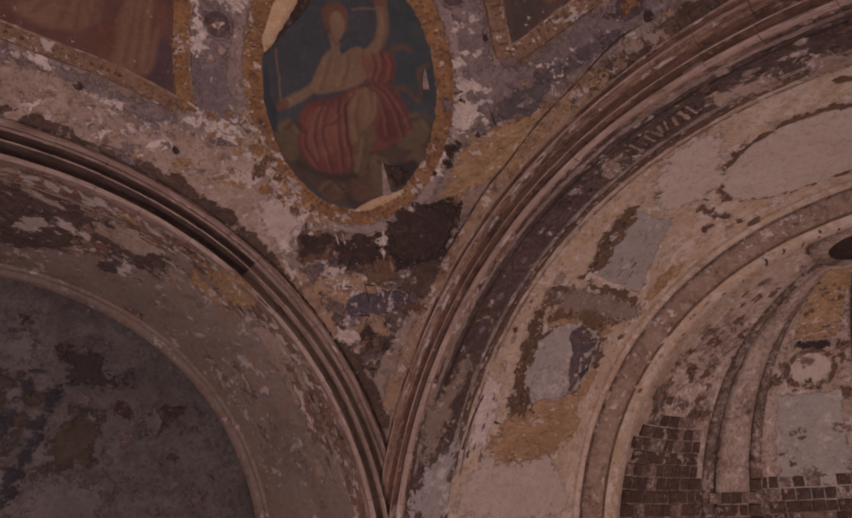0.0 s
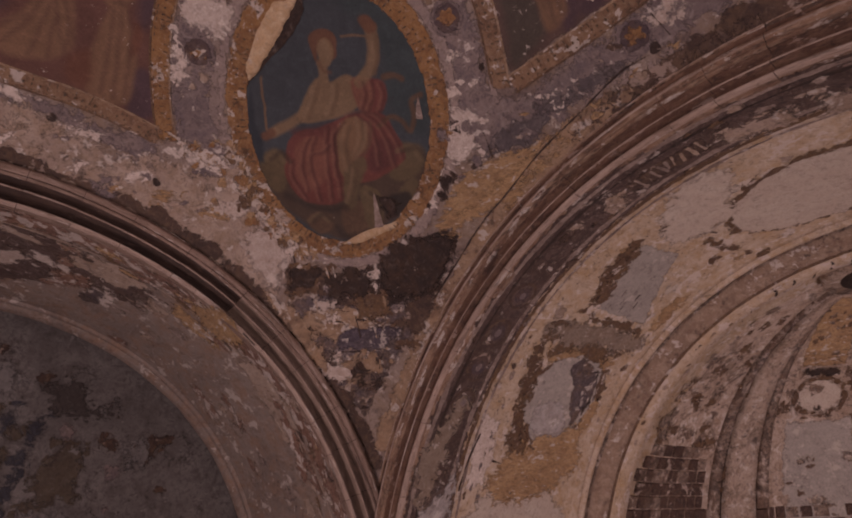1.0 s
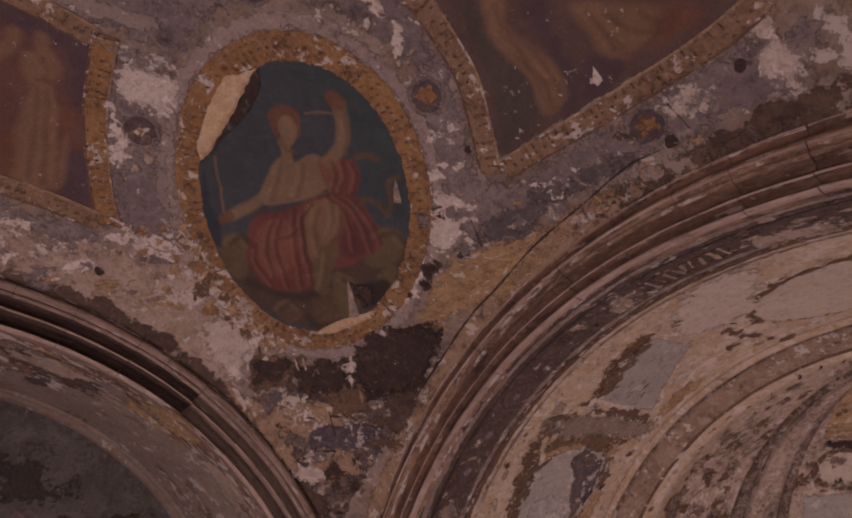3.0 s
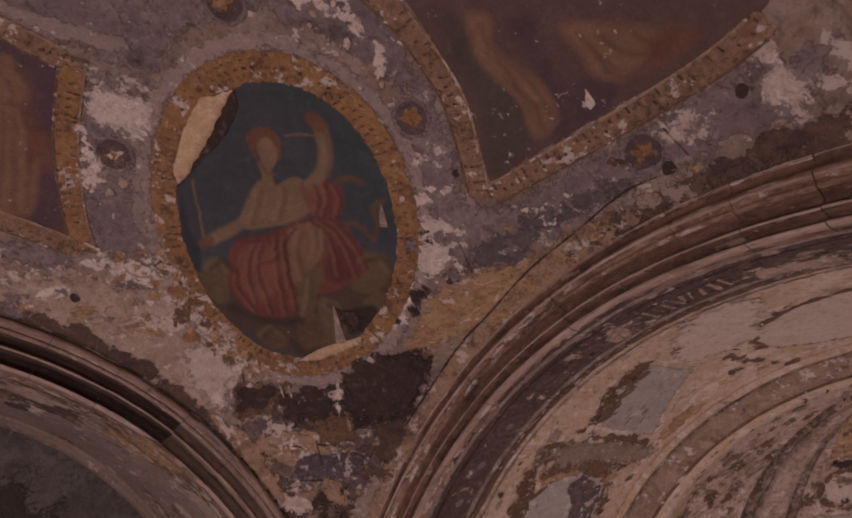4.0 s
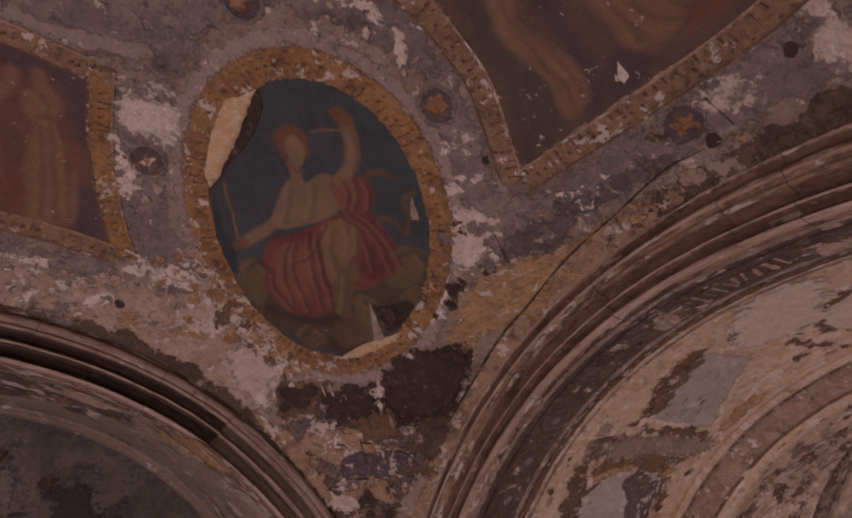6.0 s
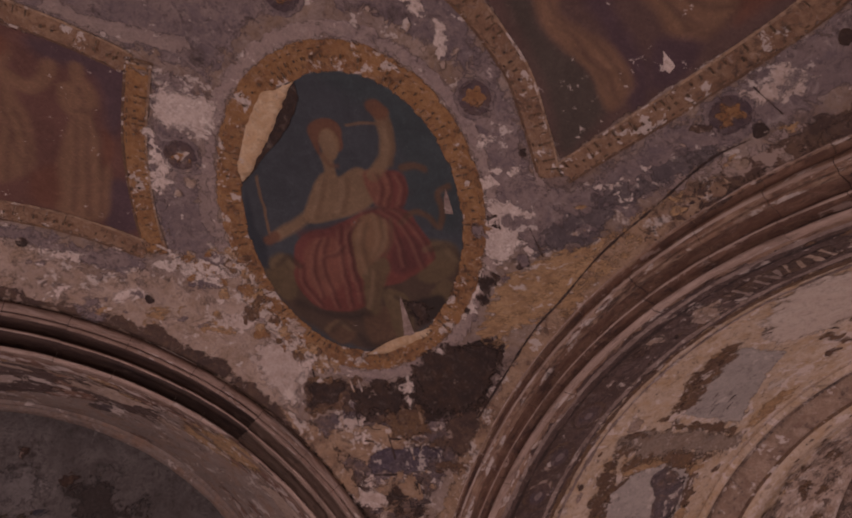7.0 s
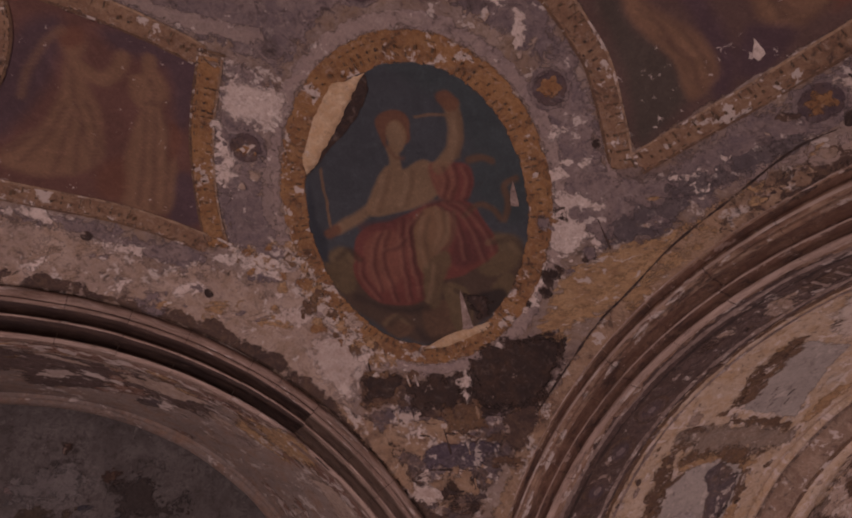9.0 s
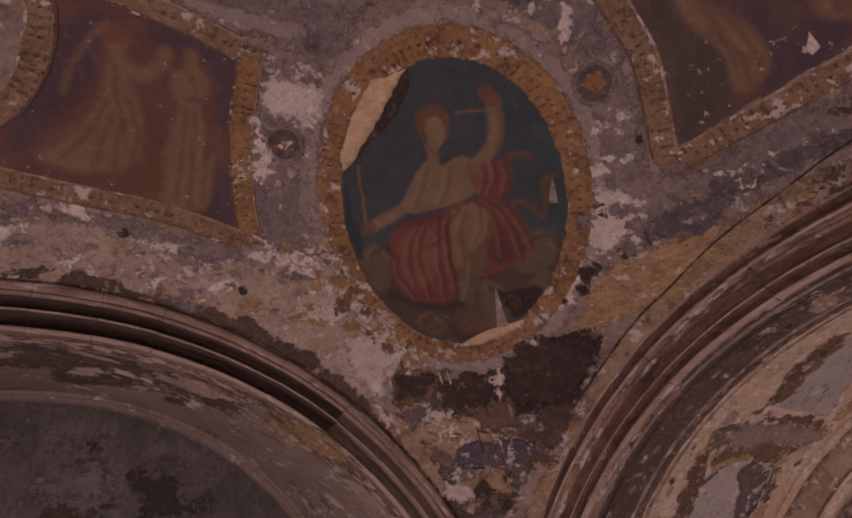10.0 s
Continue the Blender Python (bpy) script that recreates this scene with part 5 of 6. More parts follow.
for x, w, m in ((4.185, 0.05, M_LINE), (4.64, 0.05, M_LINE), (4.73, 0.05, M_BROWN), (4.28, 0.03, M_DARK), (4.82, 0.03, M_LINE)):
    tagged(layer("painted_line", strip([(x, -4.0), (x, 0.0), (x, 2.6), (x, 4.8)], w, 20), 0.010, m, on_east, amp=0.015, grid=0.2, seed=x, feather=None), "painted line along the arch soffit", "painted line")
for a in (31.5, 38.3, 44.4, 50.5):
    s = radians(a) * AR
    e = group_at("painted_rosette", on_east(4.46, s), "dark painted ring rosette in the border band", "rosette", "rosettes of the border band")
    for i, (r, m) in enumerate(((0.15, M_SMOKE), (0.12, M_BAND), (0.085, M_PANEL_DARK), (0.04, M_MAUVE))):
        hang(layer("ring", ellipse(4.46, s, r, r * 1.15, 0, 28), 0.011 + 0.003 * i, m, on_east, amp=0.012, grid=0.05, seed=a, feather=None), e)
# worn inscription: unreadable strokes on a dark ground
e = group_at("inscription", on_east(4.5, 0.35), "unreadable worn pale lettering on a dark strip", "inscription")
hang(layer("ground", strip([(4.47, 0.0), (4.46, 0.35), (4.46, 0.72)], 0.2), 0.012, M_SMOKE, on_east, amp=0.02, grid=0.1, feather=0.05), e)
rng = random.Random(3)
for i in range(9):
    s = 0.06 + i * 0.07
    hang(layer("stroke", strip([(4.39 + rng.uniform(-0.02, 0.02), s), (4.54 + rng.uniform(-0.02, 0.02), s + rng.uniform(-0.05, 0.05))], rng.uniform(0.015, 0.03)), 0.016, rng.choice((M_PALE, M_LINE)), on_east, amp=0.012, step=0.012, grid=0.5, seed=i, feather=None), e)
for pts in ([(4.35, 0.85), (4.40, 0.75), (4.62, 0.8), (4.62, 1.05), (4.42, 1.1)], [(4.40, -0.1), (4.65, -0.05), (4.75, -0.5), (4.55, -0.7), (4.45, -0.4)], [(4.50, -0.75), (4.8, -0.7), (4.85, -1.3), (4.6, -1.2)]):
    tagged(layer("plaster_scar", pts, 0.013, M_PALE, on_east, amp=0.07, step=0.015, seed=pts[0][1]), "pale worn patch on the painted band", "plaster scar")
big = group_at("plaster_oval", on_east(5.95, -0.25), "large smooth cream oval with a brown edge", "oval panel")
hang(layer("edge", ellipse(5.97, -0.30, 0.70, 0.92, -8), 0.005, M_BROWN, on_east, amp=0.06, seed=1), big)
hang(layer("field", ellipse(5.99, -0.30, 0.64, 0.86, -8), 0.010, M_CREAM, on_east, amp=0.02, seed=2, feather=0.03), big)
small = group_at("plaster_oval", on_east(5.9, 3.3), "grey plaster oval with a broken dark edge", "oval panel")
hang(layer("edge", ellipse(5.90, 3.26, 0.66, 0.72, 0), 0.005, M_BROWN, on_east, amp=0.12, seed=5), small)
hang(layer("field", ellipse(5.89, 3.28, 0.56, 0.60, 12), 0.011, M_GREYPLASTER, on_east, amp=0.05, seed=6, feather=0.03), small)
hang(layer("break", [(6.18, 2.88), (6.26, 2.84), (6.36, 3.2), (6.44, 3.3), (6.36, 3.5), (6.28, 3.3)], 0.016, M_DARK, on_east, amp=0.04, feather=0.02, label="dark broken edge"), small)
hang(layer("fragment", [(5.8, 3.4), (6.2, 3.5), (6.1, 3.72), (5.75, 3.66)], 0.018, M_WHITE, on_east, amp=0.07, feather=0.06, label="pale plaster remains"), small)
hang(layer("fragment", [(5.95, 2.9), (6.1, 2.88), (6.05, 2.96), (5.98, 3.0)], 0.018, M_DARK, on_east, amp=0.02, feather=0.015, label="dark chip"), small)
rect = group_at("smooth_plaster", on_east(5.8, 1.6), "smooth grey-cream plaster panel with scratches", "plaster")
hang(layer("field", [(5.27, 1.17), (5.84, 1.12), (6.46, 2.12), (5.53, 2.08)], 0.010, M_GREYPLASTER, on_east, amp=0.02, seed=3, feather=0.03), rect)
for i in range(5):
    hang(layer("scratch", strip([(5.7 + i * 0.08, 1.75 + 0.1 * (i % 3)), (5.72 + i * 0.08, 1.85 + 0.1 * (i % 3))], 0.012), 0.014, M_DARK, on_east, amp=0.008, step=0.01, grid=0.5, seed=i, feather=None), rect)
# first entry paints the brown shadow line below the raised plaster panel
for pts, m in (([(5.49, 2.15), (6.46, 2.13), (6.52, 2.30), (5.52, 2.30)], M_BROWN), ([(5.08, 1.2), (5.2, 1.05), (5.5, 1.95), (5.36, 2.2), (5.2, 1.7)], M_BROWN), ([(5.0, 2.4), (5.4, 2.3), (5.45, 2.55), (5.1, 2.7)], M_BROWN), ([(5.25, 2.75), (5.9, 2.6), (6.5, 2.7), (6.45, 2.85), (5.9, 2.72), (5.4, 2.95)], M_OCHRE),
               ([(6.3, 3.3), (6.6, 3.2), (6.6, 3.7), (6.35, 3.8)], M_OCHRE), ([(5.4, 3.6), (5.6, 3.8), (5.55, 4.1), (5.3, 3.95)], M_BROWN), ([(6.5, 1.6), (6.7, 1.5), (6.75, 2.1), (6.55, 2.2)], M_OCHRE), ([(5.0, 0.25), (5.15, 0.2), (5.15, 0.6), (5.05, 0.6)], M_BROWN),
               ([(5.6, 0.7), (5.9, 0.9), (6.5, 0.8), (6.45, 0.7), (5.9, 0.78)], M_BROWN), ([(5.5, 4.2), (5.9, 4.25), (5.8, 4.5), (5.4, 4.5)], M_OCHRE), ([(4.8, 3.6), (5.1, 3.7), (5.15, 4.4), (4.85, 4.5)], M_WHITE), ([(5.6, -1.3), (6.4, -1.35), (6.2, -1.2), (5.7, -1.2)], M_BROWN)):
    tagged(layer("stain", pts, 0.008, m, on_east, amp=0.07, step=0.02, seed=pts[0][0] * 5, feather=0.06), "stains and a painted shadow line on the cream soffit", "stain", "stains on the soffit")
for pts in ([(4.86, 3.85), (4.80, 4.2), (4.78, 4.5)], [(5.15, 4.15), (5.3, 4.17)], [(5.3, 0.85), (5.9, 0.7)]):
    tagged(layer("crack", strip(pts, 0.018), 0.017, M_DARK, on_east, amp=0.012, step=0.02, grid=0.5, feather=None), "dark crack in the soffit plaster", "crack")

for num, (pts, m, label) in enumerate((
        ([(4.15, 5.25), (4.25, 4.84), (4.57, 4.35), (4.70, 4.28), (4.76, 4.76), (4.70, 5.25)], M_BLUEWHITE, "bluish-white bare plaster low on the soffit"),
        ([(4.94, 5.25), (4.99, 4.69), (5.67, 4.26), (6.49, 4.63), (6.71, 5.26)], M_CREAM, "smooth cream plaster low on the soffit"),
        ([(5.11, 4.50), (5.50, 3.87), (6.38, 3.62), (6.66, 4.19), (5.79, 4.66)], M_OCHRE, "ochre stain under the grey oval"),
        ([(5.25, 4.03), (5.25, 3.55), (5.06, 2.93), (5.16, 2.69), (5.39, 3.24), (5.48, 3.73), (5.79, 3.98)], M_BROWN, "dark brown stain beside the grey oval"),
        ([(5.33, 2.80), (5.32, 2.54), (5.75, 2.47), (6.55, 2.52), (6.21, 2.77), (5.75, 2.71)], M_BROWN, "brown painted bar above the grey oval"),
        ([(5.18, 2.61), (5.23, 2.32), (6.62, 2.24), (6.55, 2.52)], M_GREYBROWN, "grey-brown strip under the plaster panel"),
        ([(5.42, 2.07), (5.22, 1.64), (5.26, 1.20), (5.42, 1.48), (5.55, 1.86)], M_BROWN, "dark brown stain beside the plaster panel"),
        ([(4.12, 4.38), (4.24, 3.88), (4.41, 3.41), (4.59, 3.44), (4.50, 4.17), (4.37, 4.72)], M_GREYBROWN, "grey-brown worn strip at the border band"),
        ([(5.01, 0.81), (4.81, 0.32), (5.04, 0.08), (5.70, 0.43), (5.83, 0.75), (5.57, 1.07)], M_CREAM, "pale cream plaster round the large oval"))):
    tagged(layer("plaster_field", smooth_loop(pts, 4), 0.0095 + 0.0011 * num, m, on_east, amp=0.07, step=0.02, seed=pts[0][0] * 3, feather=0.14), label, "plaster", "plaster fields of the soffit")
# this fragment paints the dark shading along one side of the oval
hang(layer("fragment", smooth_loop([(5.77, 2.86), (6.05, 2.76), (6.39, 3.06), (6.35, 3.39), (6.23, 3.63), (6.01, 3.21)], 4), 0.017, M_BLUEGREY, on_east, amp=0.03, feather=0.05, label="dark grey shading painted along one side"), small)
hang(layer("fragment", smooth_loop([(5.50, 3.58), (5.70, 3.33), (6.10, 3.50), (6.14, 3.76), (5.71, 3.81)], 4), 0.019, M_BLUEWHITE, on_east, amp=0.04, feather=0.05, label="bluish-white plaster remains"), small)

# ---- north soffit ----
band = layer("painted_band", [(4.12, -4.5 + 10.6 * i / n) for i in range(n + 1)] + [(4.45, 6.1 - 10.6 * i / n) for i in range(n + 1)], 0.006, M_RUST, on_north, amp=0.04, seed=4, feather=0.12)
tagged(band, "worn red-brown painted border band on the arch soffit", "painted band")
band = layer("painted_band", [(4.46, -3.5 + 5.2 * i / n) for i in range(n + 1)] + [(5.6 - 0.5 * abs(i / n - 0.5), 1.7 - 5.2 * i / n) for i in range(n + 1)], 0.006, M_BAND, on_north, amp=0.10, seed=8, feather=0.3)
tagged(band, "dark worn painting near the crown of the arch", "painted band")
tagged(layer("painted_line", strip([(4.47, -3.0), (4.47, 0), (4.49, 2.4), (4.5, 4.8)], 0.03, 20), 0.011, M_PALE, on_north, amp=0.015, grid=0.2, feather=None), "pale painted line along the arch soffit", "painted line")
for pts, m in (([(5.0, 0.45), (5.25, 0.4), (5.3, 0.75), (5.05, 0.8)], M_WHITE), ([(5.3, 1.2), (5.7, 1.15), (5.95, 1.35), (5.5, 1.45)], M_WHITE), ([(4.55, 0.1), (4.7, 0.1), (4.75, 0.5), (4.6, 0.5)], M_PALE), ([(5.2, 0.7), (5.7, 0.7), (5.6, 1.15), (5.2, 1.1)], M_RUST), ([(4.6, 1.9), (4.95, 1.9), (4.9, 2.5), (4.6, 2.5)], M_OCHRE),
               ([(6.2, 2.7), (6.5, 2.7), (6.6, 3.4), (6.3, 3.3)], M_RUST), ([(4.5, 3.0), (4.7, 3.1), (4.7, 4.6), (4.5, 4.6)], M_RUST), ([(5.7, 3.0), (5.9, 3.1), (5.95, 3.6), (5.75, 3.5)], M_RUST), ([(4.5, 0.9), (5.0, 0.8), (5.1, 1.3), (4.6, 1.6)], M_PALE), ([(4.7, -0.6), (5.1, -0.7), (5.2, -0.3), (4.8, -0.2)], M_PALE)):
    tagged(layer("stain", pts, 0.009, m, on_north, amp=0.08, step=0.02, seed=pts[0][0] * 5, feather=0.10), "irregular worn patch on the grey soffit", "stain", "stains on the soffit")
tagged(layer("hole", strip([(4.03, 2.55), (4.035, 2.72)], 0.03), 0.01, M_DARK, on_north, amp=0.01, step=0.02, grid=0.5, feather=None), "dark gap beside the moulding", "hole")

for num, (pts, m, label) in enumerate((
        ([(5.35, 0.00), (5.02, 0.26), (5.19, 0.54), (5.58, 0.77), (5.98, 0.55), (6.29, 0.08)], M_BAND, "dark grey painted scroll remains"), ([(5.44, 0.75), (5.05, 0.68), (4.77, 0.68), (5.00, 0.87), (5.57, 0.92), (6.03, 0.67), (5.93, 0.60)], M_RUST, "rust brown painted shape"), ([(5.38, 0.15), (5.10, 0.32), (5.28, 0.45), (5.68, 0.34), (5.67, 0.15)], M_CHALK, "pale flaked patch with scroll remains"), ([(6.00, 1.01), (5.36, 1.09), (5.42, 1.30), (5.91, 1.22)], M_BLUEGREY, "dark blue-grey patch"),
        ([(4.44, 2.02), (3.92, 2.21), (4.17, 2.67), (4.60, 2.48)], M_OCHRE, "orange stain beside the arch lip"), ([(4.68, 2.79), (4.28, 3.10), (4.45, 3.80), (4.90, 3.83)], M_PALE, "pale plaster low on the arch"), ([(4.52, 3.18), (4.46, 3.50), (4.66, 4.30), (4.95, 4.26)], M_RUST, "red-brown stain low on the arch"))):
    tagged(layer("plaster_field", smooth_loop(pts, 4), 0.0105 + 0.0011 * num, m, on_north, amp=0.06, step=0.02, seed=pts[0][0] * 3, feather=0.1), label, "plaster", "plaster fields of the soffit")

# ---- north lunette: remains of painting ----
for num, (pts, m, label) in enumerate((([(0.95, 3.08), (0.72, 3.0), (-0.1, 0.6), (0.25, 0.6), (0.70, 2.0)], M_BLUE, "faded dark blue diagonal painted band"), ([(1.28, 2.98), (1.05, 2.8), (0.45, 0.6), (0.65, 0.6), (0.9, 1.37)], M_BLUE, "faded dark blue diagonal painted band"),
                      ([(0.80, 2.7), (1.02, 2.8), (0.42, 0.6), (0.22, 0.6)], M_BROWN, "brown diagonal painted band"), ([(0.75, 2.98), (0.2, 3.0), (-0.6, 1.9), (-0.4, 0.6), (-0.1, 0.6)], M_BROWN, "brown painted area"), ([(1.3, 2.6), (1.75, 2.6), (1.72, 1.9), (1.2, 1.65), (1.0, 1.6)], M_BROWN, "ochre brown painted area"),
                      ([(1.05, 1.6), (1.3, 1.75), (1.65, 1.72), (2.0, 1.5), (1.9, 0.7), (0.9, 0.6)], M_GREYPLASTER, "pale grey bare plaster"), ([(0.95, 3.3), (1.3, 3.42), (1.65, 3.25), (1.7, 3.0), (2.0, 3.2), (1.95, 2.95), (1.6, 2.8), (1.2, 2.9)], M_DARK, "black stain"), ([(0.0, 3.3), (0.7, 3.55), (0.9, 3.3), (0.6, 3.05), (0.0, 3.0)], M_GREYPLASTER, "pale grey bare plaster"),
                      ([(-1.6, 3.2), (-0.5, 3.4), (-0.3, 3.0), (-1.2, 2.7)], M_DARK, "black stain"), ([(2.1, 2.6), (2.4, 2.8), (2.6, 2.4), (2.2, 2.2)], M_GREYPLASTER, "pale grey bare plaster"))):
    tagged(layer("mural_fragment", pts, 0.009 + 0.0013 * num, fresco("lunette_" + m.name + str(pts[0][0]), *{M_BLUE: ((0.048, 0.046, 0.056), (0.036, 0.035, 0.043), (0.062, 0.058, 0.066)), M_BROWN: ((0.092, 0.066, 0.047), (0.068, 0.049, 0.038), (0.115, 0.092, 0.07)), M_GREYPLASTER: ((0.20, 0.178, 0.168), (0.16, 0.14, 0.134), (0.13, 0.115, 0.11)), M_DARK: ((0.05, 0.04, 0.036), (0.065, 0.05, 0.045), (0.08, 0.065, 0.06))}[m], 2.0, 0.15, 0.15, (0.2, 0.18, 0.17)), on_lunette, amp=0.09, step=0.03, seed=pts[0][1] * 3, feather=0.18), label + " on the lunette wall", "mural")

# ---- apse: ribs, medallions, panels, exposed blocks ----
def apse_strip(name, az0, az1, el0, el1, lift, m, parent=None, label="", steps=36, across=4, jag=0.0):
    rows = []
    for i in range(steps + 1):
        el = el0 + (el1 - el0) * i / steps
        row = []
        for j in range(across + 1):
            az = az0 + (az1 - az0) * j / across
            row.append(tuple(on_apse(az, el, lift + jag * noise.noise((az * 0.3, el * 0.3, lift)))))
        row = [tuple(on_apse(az0, el, -0.01))] + row + [tuple(on_apse(az1, el, -0.01))]
        rows.append(row)
    return from_grid(rows, m, name, parent, label)


for c in (62, 20, -22, -62):
    e = tagged(new("apse_rib"), "flat plaster rib of the apse with dark worn edges", "rib", "ribs of the apse")
    apse_strip("face", c - 4.2, c + 4.2, 0, 82, 0.09, M_APSE, e, jag=0.01)
    for s in (-1, 1):
        apse_strip("edge", c + s * 6.6 - 1.4, c + s * 6.6 + 1.4, 0, 80, 0.055, M_EDGE, e, "worn edge fillet", across=2, jag=0.02)
        apse_strip("groove", c + s * 4.8 - 0.6, c + s * 4.8 + 0.6, 0, 80, 0.01, M_DARK, e, "dark groove", across=1)
boss = tagged(new("apse_boss"), "dark round boss where the ribs meet", "boss")
for i, (r, l, m) in enumerate(((9, 0.10, M_APSE), (6.5, 0.12, M_DARK), (3, 0.15, M_BROWN))):
    rows = [[tuple(on_apse(a, 90 - q * r, l if k < 2 else -0.01)) for a in range(0, 360, 12)] for k, q in enumerate((0.02, 1.0, 1.0))]
    from_grid(rows, m, "ring", boss, close=True)


def apse_disc(u, v, r0, r1, n=32):
    k = math.cos(radians(v))
    return ellipse(u, v, r0 / k, r1, 0, n)


for c in (41, -1):
    e = group_at("apse_medallion", on_apse(c, 49), "round plaster medallion with a red-brown moulded ring", "medallion", "medallions of the apse")
    hang(layer("ring", apse_disc(c, 49, 5.6, 5.6), 0.035, M_BROWN, on_apse, amp=0.5, step=0.8, grid=1.2, feather=0.9, holes=(apse_disc(c, 49, 4.3, 4.2),)), e)
    hang(layer("field", apse_disc(c, 49, 4.4, 4.3), 0.012, M_CREAM, on_apse, amp=0.3, step=0.8, grid=1.2, feather=0.9), e)
    hang(layer("chip", [(c - 2, 45.2), (c + 1, 44.7), (c + 1.5, 46), (c, 47), (c - 1, 46)], 0.03, M_DARK, on_apse, amp=0.5, step=0.5, grid=1.2, feather=0.6), e)
    p = group_at("apse_plaster_field", on_apse(c, 35), "grey-cream plaster panel under the medallion", "plaster", "plaster fields of the apse")
    hang(layer("field", [(c - 9, 17), (c + 9, 17), (c + 9, 43), (c + 4, 42.5), (c - 4, 42.5), (c - 9, 43)], 0.012, M_GREYPLASTER, on_apse, amp=0.5, step=0.8, grid=1.2, feather=0.9), p)
    p = group_at("apse_plaster_field", on_apse(c, 63), "tall narrow stained panel above the medallion", "plaster", "plaster fields of the apse")
    hang(layer("field", [(c - 8, 57), (c + 8, 57), (c + 10, 70), (c + 14, 78), (c - 14, 78), (c - 10, 70)], 0.012, M_OCHRE, on_apse, amp=0.4, step=0.8, grid=1.2, feather=0.9), p)
    hang(layer("sill", [(c - 7, 54.5), (c + 7, 54.5), (c + 6, 56.5), (c - 6, 56.5)], 0.04, M_DARK, on_apse, amp=0.6, step=0.8, grid=1.2, feather=0.9), p)
for c, el in ((80, 62), (84, 55), (74, 58), (78, 47), (86, 48), (60, 52), (63, 40), (57, 33), (66, 30), (73, 38), (52, 46), (31, 55), (30, 42), (90, 40), (61, 64), (83, 68), (69, 52), (76, 70)):
    q = [(c - 3, el - 1.5), (c + 2.5, el - 1.7), (c + 3, el + 1.2), (c, el + 2), (c - 3.2, el + 1)]
    tagged(layer("stain", q, 0.10 if abs(c - 62) < 8 else 0.012, M_BROWN, on_apse, amp=1.3, step=0.5, grid=1.0, feather=2.0, seed=c + el), "dark brown stain on the apse plaster", "stain", "stains on the apse")

for pts in ([(28, 0.5), (98, 0.5), (98, 16), (60, 19), (28, 18)], [(71, 16), (97, 16), (94, 31), (83, 34), (73, 30)]):
    tagged(layer("mortar_bed", pts, 0.008, M_EDGE, on_apse, amp=1.5, step=1.0, grid=2.0, feather=1.5, seed=pts[0][0]), "dirty mortar bed behind the exposed blocks", "mortar")
# masonry blocks where the apse plaster has fallen
rng = random.Random(21)
for row in range(13):
    el = 1.0 + row * 2.75
    az = 28.0 + (row % 2) * 2.6
    while az < 98:
        w = rng.uniform(2.3, 4.0)
        bare = el < 20.5 + 6 * noise.noise((az * 0.07, 3, 1)) or (70 < az < 97 and el < 37 - 0.04 * (az - 83) ** 2 + 4 * noise.noise((az * 0.2, el * 0.2, 8)))
        if bare and rng.random() < 0.95:
            l = rng.uniform(0.012, 0.03) + (0.085 if abs(az + w / 2 - 62) < 6 else 0)
            jit = [rng.uniform(0.04, 0.2) for _ in range(8)]
            bm = bmesh.new()
            vs = []
            for lift, ins in ((-0.02, 0.0), (l - 0.012, 0.0), (l, 0.22)):
                vs.append([bm.verts.new(on_apse(a, b, lift)) for a, b in ((az + jit[0] + ins, el + jit[1] + ins * 0.6), (az + w - jit[2] - ins, el + jit[3] + ins * 0.6), (az + w - jit[4] - ins, el + 2.72 - jit[5] - ins * 0.6), (az + jit[6] + ins, el + 2.72 - jit[7] - ins * 0.6))])
            for a, b in ((0, 1), (1, 2)):
                for i in range(4):
                    bm.faces.new((vs[a][i], vs[a][(i + 1) % 4], vs[b][(i + 1) % 4], vs[b][i]))
            bm.faces.new(vs[2])
            part("block", bm, M_BRICK if rng.random() < 0.82 else M_EDGE, apse)
        az += w

FL = "many small torn flakes of old plaster"
scatter("plaster_crumbs", [(4.2, -1.5), (4.2, 2.0), (4.7, 2.0), (4.75, -1.5)], 64, (0.025, 0.08), (M_PALE, M_SMOKE, M_BROWN, M_LINE), 0.0115, on_east, 41, FL, "paint flake", "plaster flakes on the soffit", (0.7, 1.4))
scatter("plaster_crumbs", [(4.2, 2.0), (4.2, 4.6), (5.2, 4.6), (4.9, 2.4)], 30, (0.025, 0.08), (M_LINE, M_MAUVE, M_BROWN, M_SMOKE), 0.0115, on_east, 42, FL, "paint flake", "plaster flakes on the soffit", (0.7, 1.4))
scatter("plaster_crumbs", [(4.9, -1.4), (5.0, 2.6), (5.4, 4.5), (6.85, 4.5), (6.85, -1.4)], 79, (0.03, 0.12), (M_OCHRE, M_CREAM, M_PALE, M_BROWN, M_WHITE), 0.0035, on_east, 43, FL, "paint flake", "plaster flakes on the soffit")
scatter("plaster_crumbs", [(4.15, -1.5), (4.15, 4.8), (4.75, 4.8), (4.9, -1.5)], 108, (0.025, 0.10), (M_PALE, M_RUST, M_BROWN, M_SMOKE, M_OCHRE), 0.0125, on_north, 44, FL, "paint flake", "plaster flakes on the soffit", (0.7, 1.5))
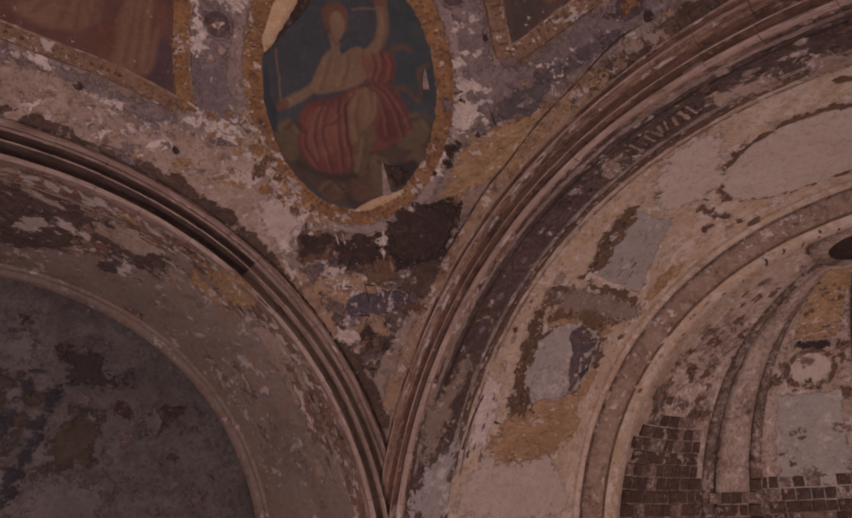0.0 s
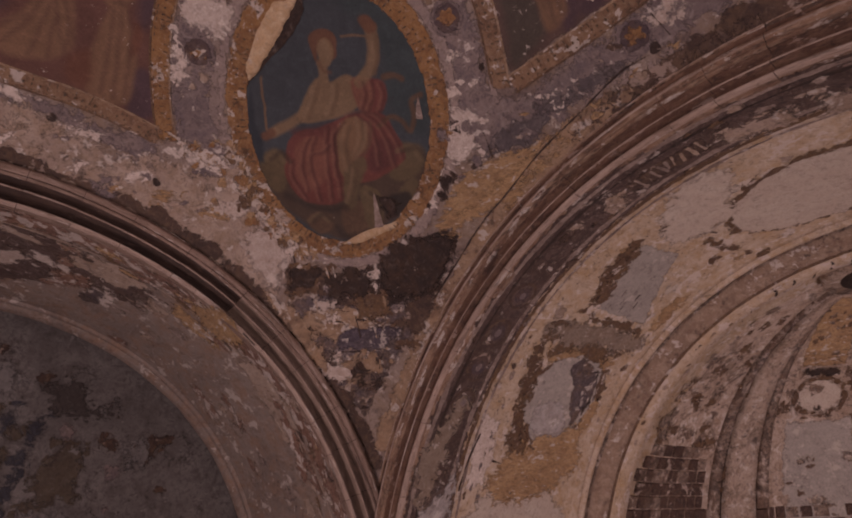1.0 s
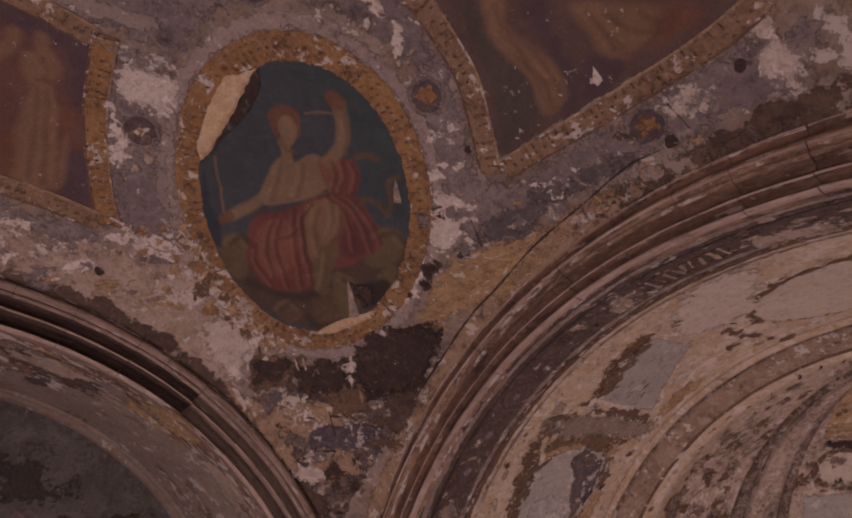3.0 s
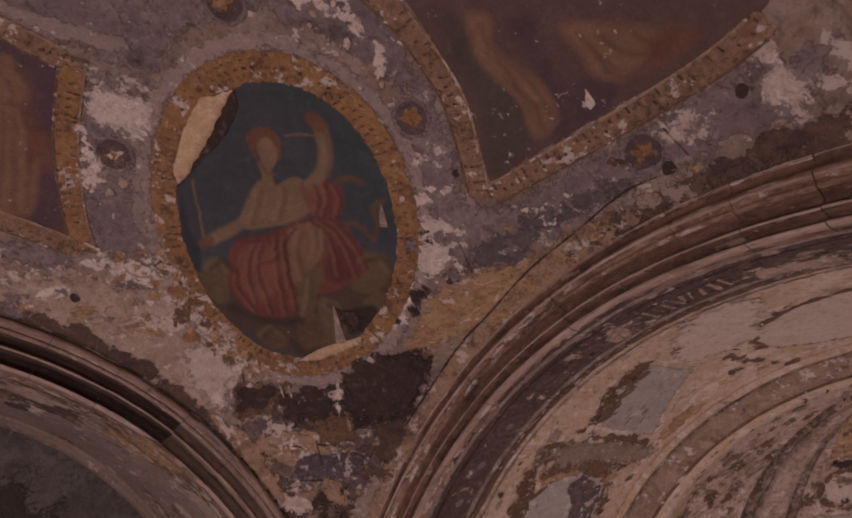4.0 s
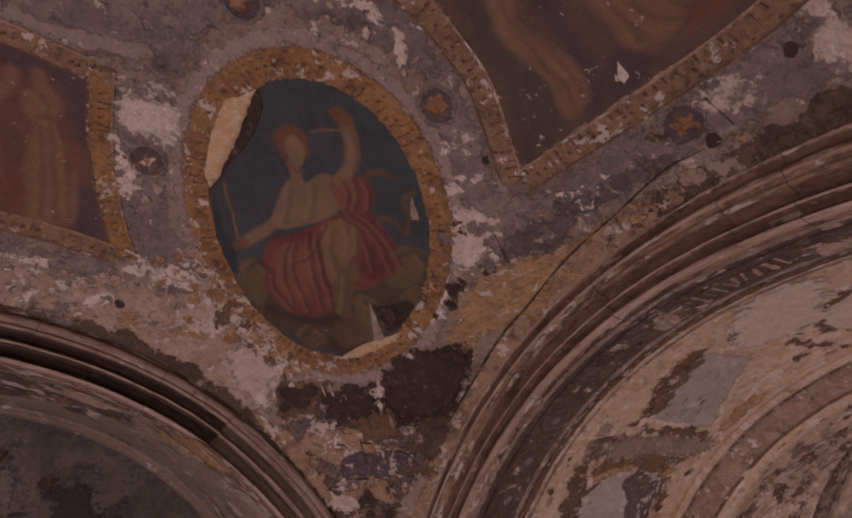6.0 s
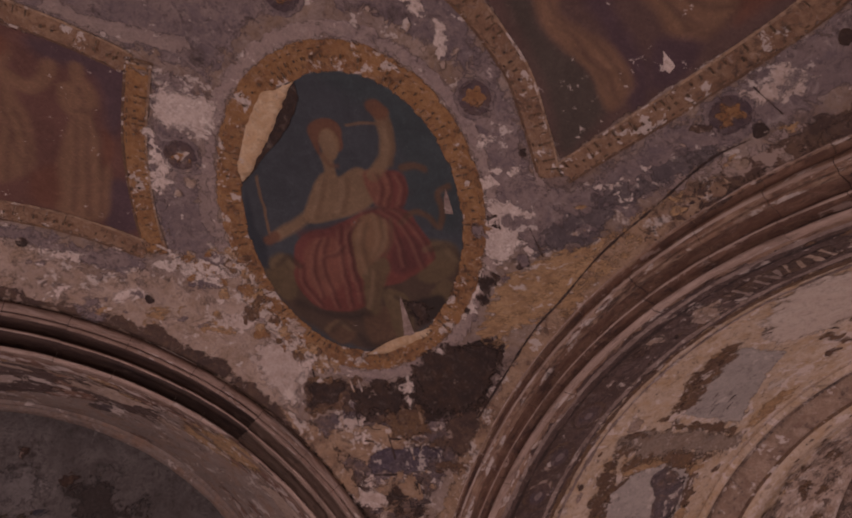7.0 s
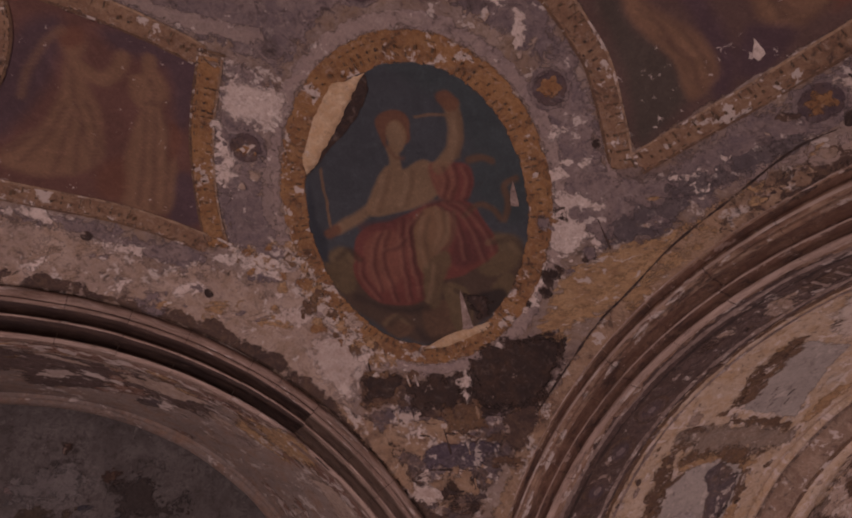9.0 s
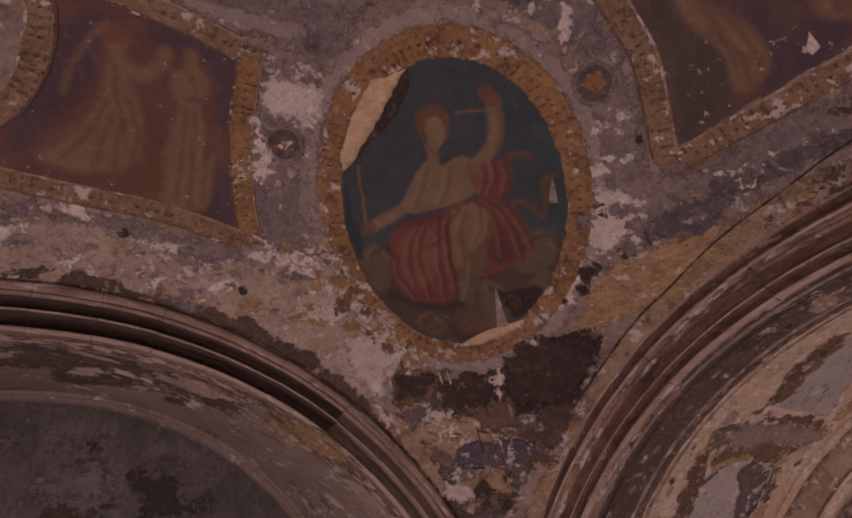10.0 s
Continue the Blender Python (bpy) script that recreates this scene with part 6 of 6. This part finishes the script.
scatter("plaster_crumbs", [(4.9, -1.5), (4.8, 4.8), (6.9, 4.8), (6.9, -1.5)], 61, (0.04, 0.16), (M_SOFFIT_L, M_PALE, M_RUST, M_LINE), 0.0055, on_north, 45, FL, "paint flake", "plaster flakes on the soffit", (1.2, 1.0))
scatter("plaster_crumbs", [(72, 36), (96, 36), (96, 72), (72, 72)], 39, (0.9, 2.4), (M_BROWN, M_PALE, M_EDGE), 0.014, on_apse, 46, FL, "paint flake", "plaster flakes on the apse", (1.5, 0.8))
scatter("plaster_crumbs", [(30, 20), (55, 20), (55, 75), (30, 75)], 39, (0.7, 2.0), (M_BROWN, M_PALE, M_EDGE), 0.018, on_apse, 47, FL, "paint flake", "plaster flakes on the apse", (1.5, 0.8))
scatter("plaster_crumbs", [(57, 20), (67, 20), (67, 75), (57, 75)], 32, (0.6, 1.6), (M_BROWN, M_PALE, M_BROWN), 0.104, on_apse, 48, FL, "paint flake", "plaster flakes on the apse", (1.5, 0.8))


def on_front(x, s, lift=0.0):
    """The smooth front band of the apse."""
    r, a = 3.79 - lift, s / 3.79
    return Vector((x, r * math.sin(a), SP + r * math.cos(a)))


for i, (x, q) in enumerate(((7.30, 0.2), (7.38, 0.42), (7.32, 0.62), (7.42, 0.05), (7.36, 0.85), (7.30, -0.2), (7.4, 1.2), (7.33, 2.0))):
    tagged(layer("crack", strip([(x, q), (x + 0.09, q + 0.02), (x + 0.16, q + 0.07)], 0.02), 0.006, M_DARK, on_front, amp=0.014, step=0.02, grid=0.5, seed=i, feather=None), "short dark crack in the apse front", "crack", "cracks of the apse front")
scatter("plaster_crumbs", [(7.28, -1.5), (7.28, 4.2), (7.58, 4.2), (7.58, -1.5)], 30, (0.02, 0.08), (M_BROWN, M_WHITE, M_PALE), 0.006, on_front, 49, FL, "paint flake", "")
scatter("mural_crumbs", [(-1.5, 0.6), (3.2, 0.6), (3.2, 2.6), (1.5, 3.7), (-1.5, 3.7)], 60, (0.04, 0.22), (M_LUNETTE, M_SMOKE, M_LUNETTE, M_MAUVE), 0.006, on_lunette, 50, "worn patches on the dark lunette wall", "paint flake", "")
